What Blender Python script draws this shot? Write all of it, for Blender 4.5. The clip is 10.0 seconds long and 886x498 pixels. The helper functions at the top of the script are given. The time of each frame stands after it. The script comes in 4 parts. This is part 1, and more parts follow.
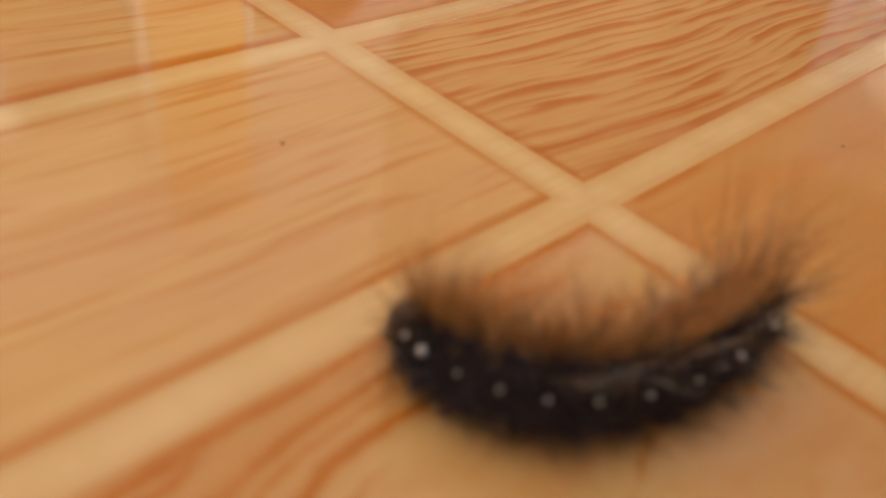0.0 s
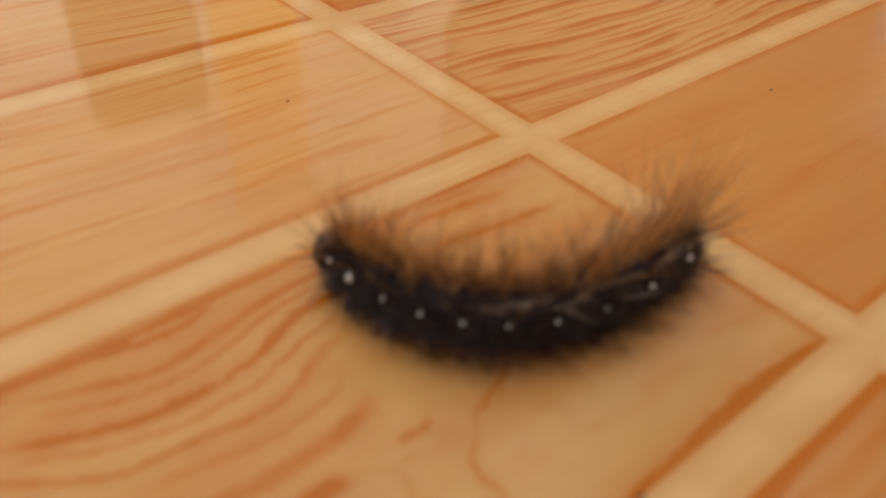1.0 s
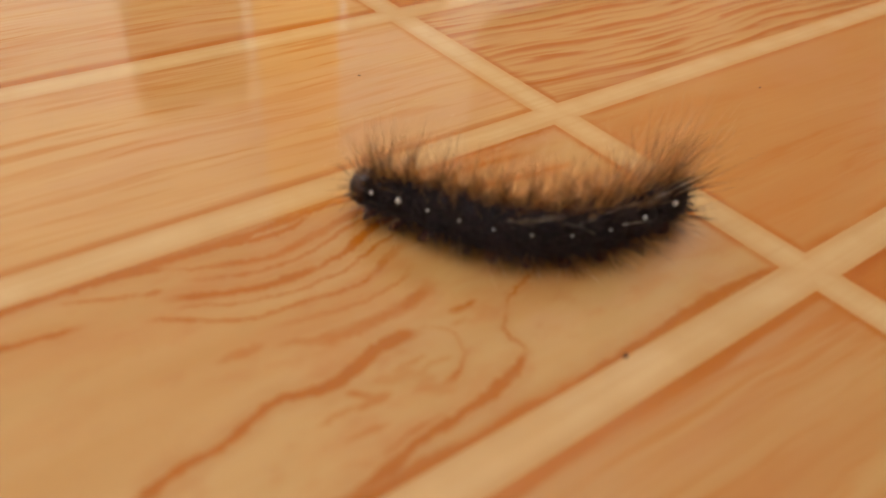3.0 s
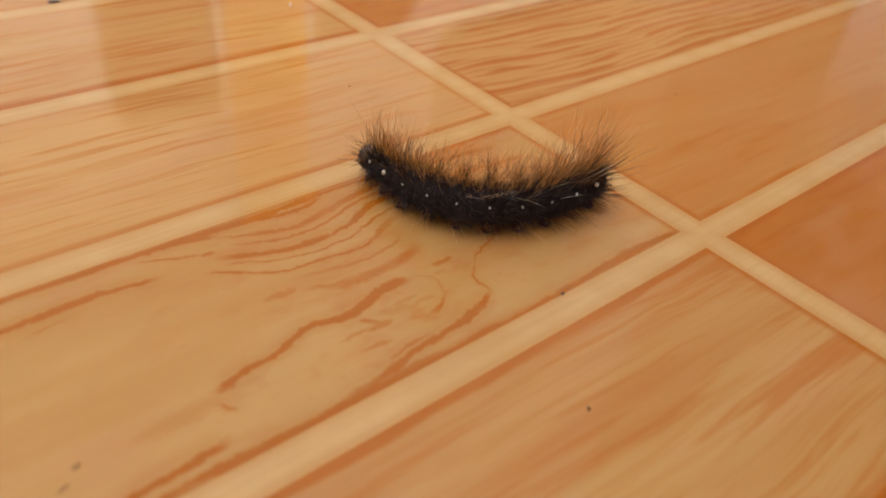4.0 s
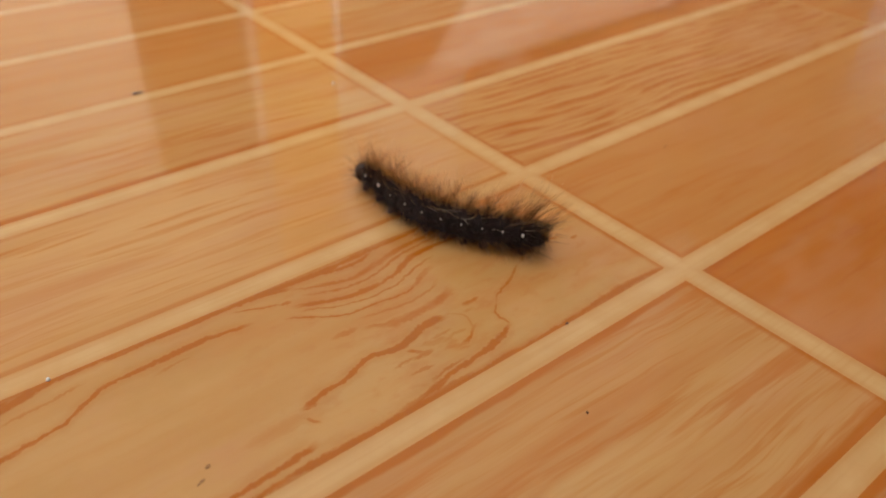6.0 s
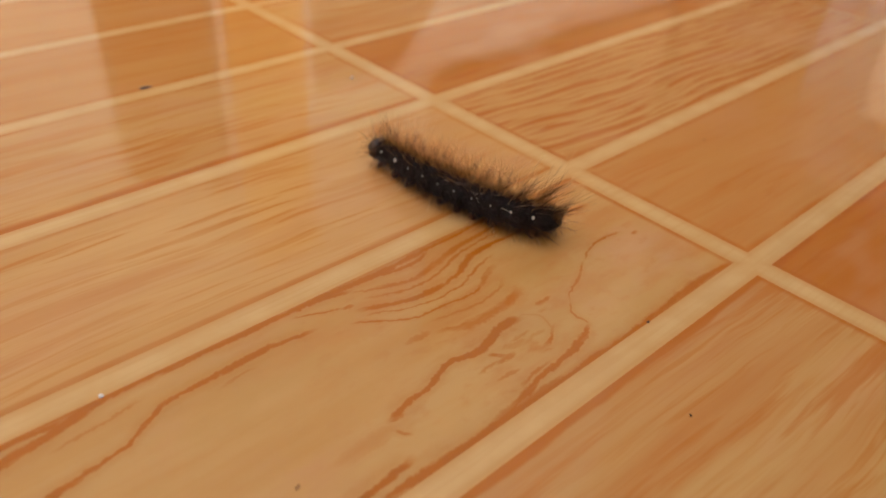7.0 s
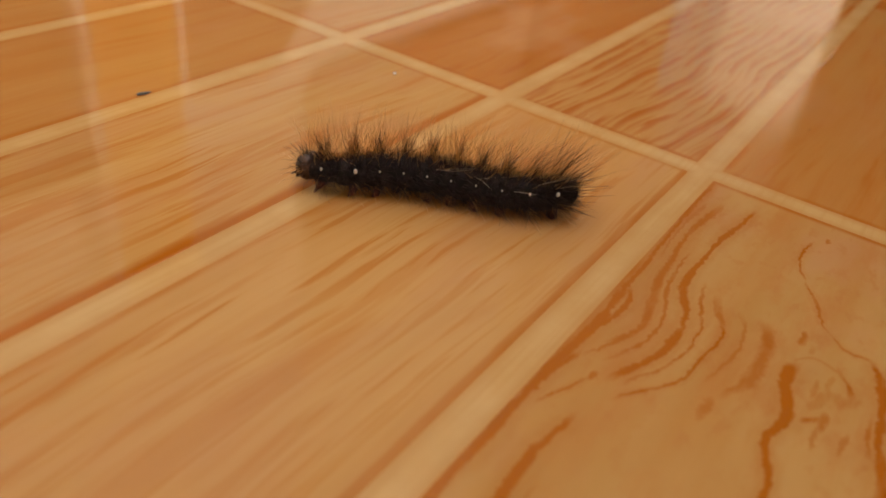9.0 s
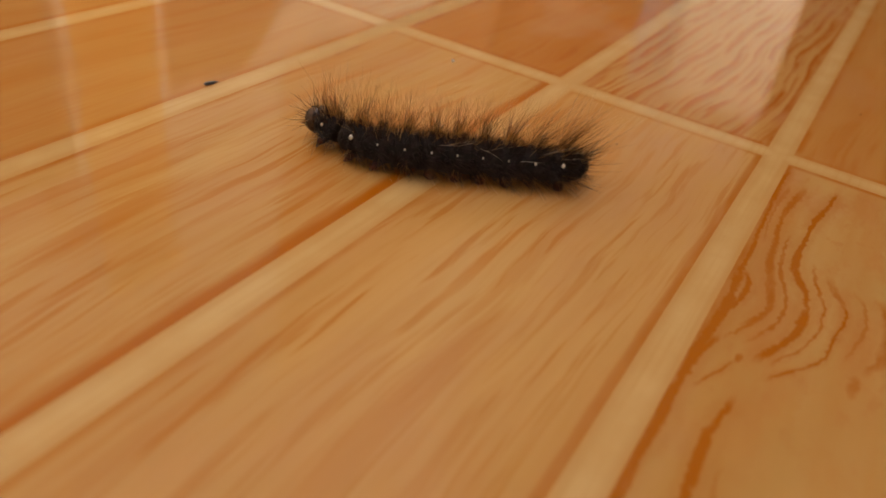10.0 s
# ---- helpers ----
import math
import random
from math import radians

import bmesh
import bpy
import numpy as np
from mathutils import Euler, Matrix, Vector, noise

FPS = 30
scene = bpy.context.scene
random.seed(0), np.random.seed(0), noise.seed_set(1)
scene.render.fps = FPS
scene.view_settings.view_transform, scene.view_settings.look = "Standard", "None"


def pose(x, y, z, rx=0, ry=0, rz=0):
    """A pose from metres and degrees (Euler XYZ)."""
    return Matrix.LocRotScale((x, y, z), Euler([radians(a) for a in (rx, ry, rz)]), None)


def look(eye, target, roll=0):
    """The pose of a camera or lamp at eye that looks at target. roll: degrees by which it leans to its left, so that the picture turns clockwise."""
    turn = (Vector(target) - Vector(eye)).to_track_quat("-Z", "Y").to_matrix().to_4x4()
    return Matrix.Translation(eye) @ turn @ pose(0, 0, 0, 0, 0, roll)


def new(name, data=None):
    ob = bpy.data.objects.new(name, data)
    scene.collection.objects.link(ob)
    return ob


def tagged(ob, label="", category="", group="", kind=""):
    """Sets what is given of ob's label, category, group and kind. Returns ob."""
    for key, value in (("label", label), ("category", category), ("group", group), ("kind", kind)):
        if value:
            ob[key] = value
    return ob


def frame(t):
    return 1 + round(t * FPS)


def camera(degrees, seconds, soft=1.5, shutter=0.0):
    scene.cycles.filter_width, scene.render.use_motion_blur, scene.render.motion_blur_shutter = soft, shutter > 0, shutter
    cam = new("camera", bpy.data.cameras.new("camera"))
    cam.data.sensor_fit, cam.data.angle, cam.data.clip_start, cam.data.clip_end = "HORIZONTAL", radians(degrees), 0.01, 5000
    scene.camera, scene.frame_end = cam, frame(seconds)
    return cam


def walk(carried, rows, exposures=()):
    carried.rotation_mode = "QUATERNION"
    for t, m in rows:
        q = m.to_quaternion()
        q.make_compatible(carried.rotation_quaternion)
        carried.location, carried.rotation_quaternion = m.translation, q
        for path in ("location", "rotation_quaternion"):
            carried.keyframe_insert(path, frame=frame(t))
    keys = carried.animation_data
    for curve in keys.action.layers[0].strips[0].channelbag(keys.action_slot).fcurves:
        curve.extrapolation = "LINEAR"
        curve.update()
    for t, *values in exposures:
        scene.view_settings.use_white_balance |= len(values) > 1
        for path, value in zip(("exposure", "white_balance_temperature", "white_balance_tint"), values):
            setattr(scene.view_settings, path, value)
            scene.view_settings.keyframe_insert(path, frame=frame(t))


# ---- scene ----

# One unit of the floor's pattern: the width of a printed plank, in metres.
W = 0.05

# ---- camera ----
cam = camera(60.0, 10.0, soft=1.7)
cam.data.dof.use_dof = True
cam.data.dof.focus_distance = 0.140
cam.data.dof.aperture_fstop = 17.0
walk(cam, [
    (0.0, pose(-0.0653, -0.0388, 0.0484, 51.63, -6.43, -42.41)),
    (0.5, pose(-0.0727, -0.0613, 0.0556, 50.11, -2.61, -40.46)),
    (1.0, pose(-0.0707, -0.0638, 0.0553, 51.09, -2.22, -39.24)),
    (1.5, pose(-0.0733, -0.0663, 0.0525, 49.85, -4.79, -39.99)),
    (2.0, pose(-0.0747, -0.0674, 0.0540, 50.27, -4.69, -37.91)),
    (2.2, pose(-0.0767, -0.0715, 0.0532, 51.93, -3.21, -32.95)),
    (3.5, pose(-0.0997, -0.0883, 0.0711, 51.96, -4.56, -38.69)),
    (4.0, pose(-0.1097, -0.1012, 0.0767, 52.29, -4.90, -39.16)),
    (4.5, pose(-0.1188, -0.1089, 0.0816, 53.55, -3.85, -39.66)),
    (5.0, pose(-0.1244, -0.1124, 0.0908, 54.09, -2.87, -39.73)),
    (5.5, pose(-0.1280, -0.1204, 0.0928, 54.52, -2.48, -39.41)),
    (5.7, pose(-0.1247, -0.1198, 0.0987, 54.09, -1.47, -38.66)),
    (6.8, pose(-0.1297, -0.1063, 0.0972, 55.43, -2.59, -40.20)),
    (7.0, pose(-0.1379, -0.0988, 0.0911, 54.84, -2.92, -42.28)),
    (7.5, pose(-0.1452, -0.0789, 0.0786, 54.12, -3.76, -46.38)),
    (8.0, pose(-0.1442, -0.0579, 0.0766, 54.68, -4.15, -49.46)),
    (8.5, pose(-0.1455, -0.0454, 0.0735, 55.42, -5.06, -52.34)),
    (9.0, pose(-0.1534, -0.0301, 0.0709, 55.76, -6.31, -54.95)),
    (9.5, pose(-0.1609, -0.0200, 0.0674, 56.08, -6.96, -56.56)),
    (10.0, pose(-0.1663, -0.0084, 0.0661, 55.66, -7.16, -58.32)),
], exposures=[(0.0, 2.47, 5800, 8), (2.0, 2.50, 5750, 6.5), (3.5, 2.53, 5750, 6.5), (5.5, 2.36, 5950, 8.5), (7.0, 2.33, 5950, 8.5), (8.5, 2.21, 6450, 9), (10.0, 2.05, 6850, 9)])

# ---- world and sun: clear daylight that falls through an added ceiling opening onto the white wall ----
world = bpy.data.worlds.new("sky")
scene.world = world
world.use_nodes = True
wn = world.node_tree
sky = wn.nodes.new("ShaderNodeTexSky")
sky.sky_type = "NISHITA"
sky.sun_disc = False
sky.sun_elevation = radians(70)
sky.sun_rotation = radians(195)
sky.air_density, sky.dust_density = 1.0, 3.0
wn.nodes["Background"].inputs["Strength"].default_value = 0.10
wn.links.new(sky.outputs["Color"], wn.nodes["Background"].inputs["Color"])

sun_data = bpy.data.lights.new("sun", "SUN")
sun_data.energy, sun_data.angle, sun_data.color = 4.0, radians(8), (1.0, 0.90, 0.74)
sun = new("sun", sun_data)
sun.matrix_world = look((-0.2, -0.75, 2.13), (0, 0, 0))


# ---- node helper: plain arithmetic on sockets ----
class Val:
    def __init__(self, tree, socket):
        self.tree, self.socket = tree, socket

    def do(self, op, *others):
        node = self.tree.nodes.new("ShaderNodeMath")
        node.operation = op
        for slot, v in zip(node.inputs, (self, *others)):
            if isinstance(v, Val):
                self.tree.links.new(v.socket, slot)
            else:
                slot.default_value = v
        return Val(self.tree, node.outputs[0])

    def __add__(self, o): return self.do("ADD", o)
    def __sub__(self, o): return self.do("SUBTRACT", o)
    def __mul__(self, o): return self.do("MULTIPLY", o)
    def __truediv__(self, o): return self.do("DIVIDE", o)

    def clamp(self):
        return self.do("MAXIMUM", 0.0).do("MINIMUM", 1.0)

    def step(self, lo, hi):
        """0 below lo, 1 above hi, smooth between (hi may be the smaller)."""
        node = self.tree.nodes.new("ShaderNodeMapRange")
        node.interpolation_type = "SMOOTHSTEP"
        self.tree.links.new(self.socket, node.inputs["Value"])
        a, b, c, d = (lo, hi, 0.0, 1.0) if lo < hi else (hi, lo, 1.0, 0.0)
        for key, v in (("From Min", a), ("From Max", b), ("To Min", c), ("To Max", d)):
            node.inputs[key].default_value = v
        return Val(self.tree, node.outputs["Result"])

    def hump(self, at, wide):
        """A bell of height 1 round at."""
        u = (self - at) / wide
        return (u * u * -1.0).do("EXPONENT")


class Mat:
    """A node material with a Principled shader and a few shorthands."""

    def __init__(self, name, rough=0.5, **given):
        self.m = bpy.data.materials.new(name)
        self.m.use_nodes = True
        self.t = self.m.node_tree
        self.b = self.t.nodes["Principled BSDF"]
        self.b.inputs["Roughness"].default_value = rough
        for key, v in given.items():
            self.b.inputs[key.replace("_", " ")].default_value = v

    def place(self):
        node = self.t.nodes.new("ShaderNodeTexCoord")
        sep = self.t.nodes.new("ShaderNodeSeparateXYZ")
        self.t.links.new(node.outputs["Object"], sep.inputs[0])
        return [Val(self.t, s) for s in sep.outputs]

    def chance(self):
        return Val(self.t, self.t.nodes.new("ShaderNodeObjectInfo").outputs["Random"])

    def island(self):
        return Val(self.t, self.t.nodes.new("ShaderNodeNewGeometry").outputs["Random Per Island"])

    def noise(self, x, y, z, scale=1.0, detail=3.0, rough=0.55, warp=0.0):
        comb = self.t.nodes.new("ShaderNodeCombineXYZ")
        for slot, v in zip(comb.inputs, (x, y, z)):
            if isinstance(v, Val):
                self.t.links.new(v.socket, slot)
            else:
                slot.default_value = v
        node = self.t.nodes.new("ShaderNodeTexNoise")
        node.inputs["Scale"].default_value = scale
        node.inputs["Detail"].default_value = detail
        node.inputs["Roughness"].default_value = rough
        node.inputs["Distortion"].default_value = warp
        self.t.links.new(comb.outputs[0], node.inputs["Vector"])
        return Val(self.t, node.outputs["Fac"])

    def mix(self, fac, a, b):
        node = self.t.nodes.new("ShaderNodeMix")
        node.data_type = "RGBA"
        for slot, v in ((node.inputs[0], fac), (node.inputs[6], a), (node.inputs[7], b)):
            if isinstance(v, Val):
                self.t.links.new(v.socket, slot)
            elif isinstance(v, bpy.types.NodeSocket):
                self.t.links.new(v, slot)
            else:
                slot.default_value = (*v, 1.0) if isinstance(v, tuple) else v
        return node.outputs[2]

    def color(self, socket):
        if isinstance(socket, tuple):
            self.b.inputs["Base Color"].default_value = (*socket, 1.0)
        else:
            self.t.links.new(socket, self.b.inputs["Base Color"])

    def bump(self, height, metres, strength=1.0):
        node = self.t.nodes.new("ShaderNodeBump")
        node.inputs["Strength"].default_value = strength
        node.inputs["Distance"].default_value = metres
        self.t.links.new(height.socket, node.inputs["Height"])
        self.t.links.new(node.outputs[0], self.b.inputs["Normal"])

    def rough(self, v):
        self.t.links.new(v.socket, self.b.inputs["Roughness"])


# ---- materials of the floor ----
GLAZE = 0.085
JOINT_DEPTH = 0.00003
HALF_Y = 0.445          # half a plank's width, in W
HALF_X = 1.848          # half a plank's length, in W
WIDE, THIN = 0.058, 0.042   # half a printed cross joint; a whole narrow one


def glaze(mat, x, y):
    """Faint waviness and smears of a glazed, walked-on floor."""
    wave = mat.noise(x, y, 3.0, 0.9, 2.0)
    fine = mat.noise(x, y, 8.0, 14.0, 3.0)
    mat.bump(wave + fine * 0.02, 0.00035, 0.5)
    smear = mat.noise(x * 0.6, y * 1.4, 5.0, 1.7, 4.0)
    mat.rough(smear.step(0.35, 0.75) * 0.07 + (GLAZE - 0.03))


def outline(mat, x, y):
    """The printed dark rim of a plank, broken and uneven."""
    wob = mat.noise(x * 1.2, y * 1.2, 1.0, 3.0, 2.0)
    dy = y.do("ABSOLUTE") * -1.0 + HALF_Y
    dx = x.do("ABSOLUTE") * -1.0 + HALF_X
    near = dy.do("MINIMUM", dx)
    return near.step(0.040, 0.006) * (wob.step(0.33, 0.62) * 0.70 + 0.30)


def printed_wood(name, pale, mid, dark, streak=0.5, fine=0.35, broad=0.5, bold=0.0, slant=0.02, own=0.0, rim=0.0, dash=0.0, crown=0.0, mottle=0.0, rosiness=0.5, rim_wide=0.030, coarse=0.0):
    """A plank printed with straight grain: broad bands, streaks, fine fibres and, if bold, dark broken stripes."""
    mat = Mat(name, GLAZE, IOR=1.43)
    x0, y0, _ = mat.place()
    x, y = x0 / W, y0 / W
    rnd = mat.chance() * 37.0 + own
    bend = mat.noise(x * 0.55, y * 0.9, rnd, 1.0, 1.0) * 0.20 + mat.noise(x * 2.0, y * 3.2, rnd + 7.0, 1.0, 2.0) * 0.045
    g = y + x * slant + bend
    band = mat.noise(x * 0.34, g * 3.4, rnd, 1.0, 3.0)
    strk = mat.noise(x * 1.5, g * 15.0, rnd + 4.0, 1.0, 4.0, 0.6)
    hair = mat.noise(x * 1.8, g * 60.0, rnd + 9.0, 1.0, 3.0, 0.6)
    cloud = mat.noise(x * 1.1, y * 2.4, rnd + 14.0, 1.0, 4.0, 0.6).step(0.34, 0.62)
    tone = mat.mix(band.step(0.36, 0.66) * broad, pale, mid)
    tone = mat.mix(hair.step(0.42, 0.7) * fine * 0.8, tone, mid)
    tone = mat.mix(strk.step(0.50, 0.72) * (cloud * 0.75 + 0.25) * streak, tone, dark)
    if bold:
        warp = mat.noise(x * 0.9, y * 2.6, rnd + 2.0, 1.0, 2.0) * 1.3 + mat.noise(x * 3.0, y * 7.0, rnd + 3.0, 1.0, 2.0) * 0.4
        for many, part_of in ((13.0, 1.0), (23.0, 0.65)):
            line = (g * many + warp).do("FRACT")
            line = line.step(0.34, 0.84) * line.step(1.0, 0.90)
            gap = mat.noise(x * 1.7, g * many * 0.9, rnd + many, 1.0, 2.0).step(0.40, 0.56)
            tone = mat.mix(line * gap * (bold * part_of), tone, dark)
    if mottle:
        # large soft patches, rosy and tan, that lie under the dashes
        rosy = mat.noise(x * 0.8, y * 2.2, rnd + 21.0, 1.0, 4.0, 0.6)
        tone = mat.mix(rosy.step(0.46, 0.64) * mottle * rosiness * 2.0, tone, ROSY)
        tan = mat.noise(x * 0.9, y * 2.6, rnd + 27.0, 1.0, 4.0, 0.6)
        tone = mat.mix(tan.step(0.48, 0.66) * mottle * 0.5, tone, TAN)
    if coarse:
        long = mat.noise(x * 0.62, g * 9.0, rnd + 41.0, 1.0, 4.0, 0.62).step(0.53, 0.64)
        tone = mat.mix(long * coarse, tone, (0.46, 0.140, 0.010))
    if dash:
        strewn = mat.noise(x * 0.9, y * 3.0, rnd + 31.0, 1.0, 2.0).step(0.36, 0.60)
        dashes = mat.noise(x * 1.5, g * 24.0, rnd + 5.0, 1.0, 3.0, 0.55).step(0.545, 0.66) * (strewn * 0.8 + 0.2)
        slim = mat.noise(x * 1.9, g * 48.0, rnd + 6.0, 1.0, 2.0, 0.5).step(0.57, 0.66) * (strewn * -0.6 + 0.8)
        tone = mat.mix(slim * dash * 0.6, tone, DASH)
        tone = mat.mix(dashes * dash, tone, DASH)
    tone = mat.mix(outline(mat, x, y) * 0.75, tone, dark)
    if rim:
        low = y + HALF_Y + mat.noise(x * 1.5, 0.0, rnd, 2.0, 3.0) * -0.03
        tone = mat.mix(low.step(rim_wide, 0.006) * rim, tone, RUST)
    if crown:
        high = y * -1.0 + HALF_Y + mat.noise(x * 1.3, 4.0, rnd, 2.0, 3.0) * -0.06
        tone = mat.mix(high.step(0.012, -0.006) * crown, tone, RUST)
    blot = mat.noise(x * 0.9, y * 1.3, rnd + 3.0, 1.0, 4.0)
    tone = mat.mix(blot.step(0.5, 0.8) * 0.16, tone, pale)
    haze = mat.noise(x * 0.7, y * 1.6, rnd + 12.0, 1.3, 3.0)
    tone = mat.mix(haze.step(0.48, 0.72) * rosiness, tone, ROSY)
    mat.color(tone)
    glaze(mat, x, y)
    return mat.m


PALE, HONEY, ORANGE, RUST = (0.56, 0.322, 0.108), (0.50, 0.237, 0.054), (0.47, 0.175, 0.033), (0.435, 0.122, 0.004)
ROSY = (0.54, 0.265, 0.115)
DEEP = (0.45, 0.128, 0.006)
TAN = (0.50, 0.275, 0.078)
DASH = (0.46, 0.152, 0.010)


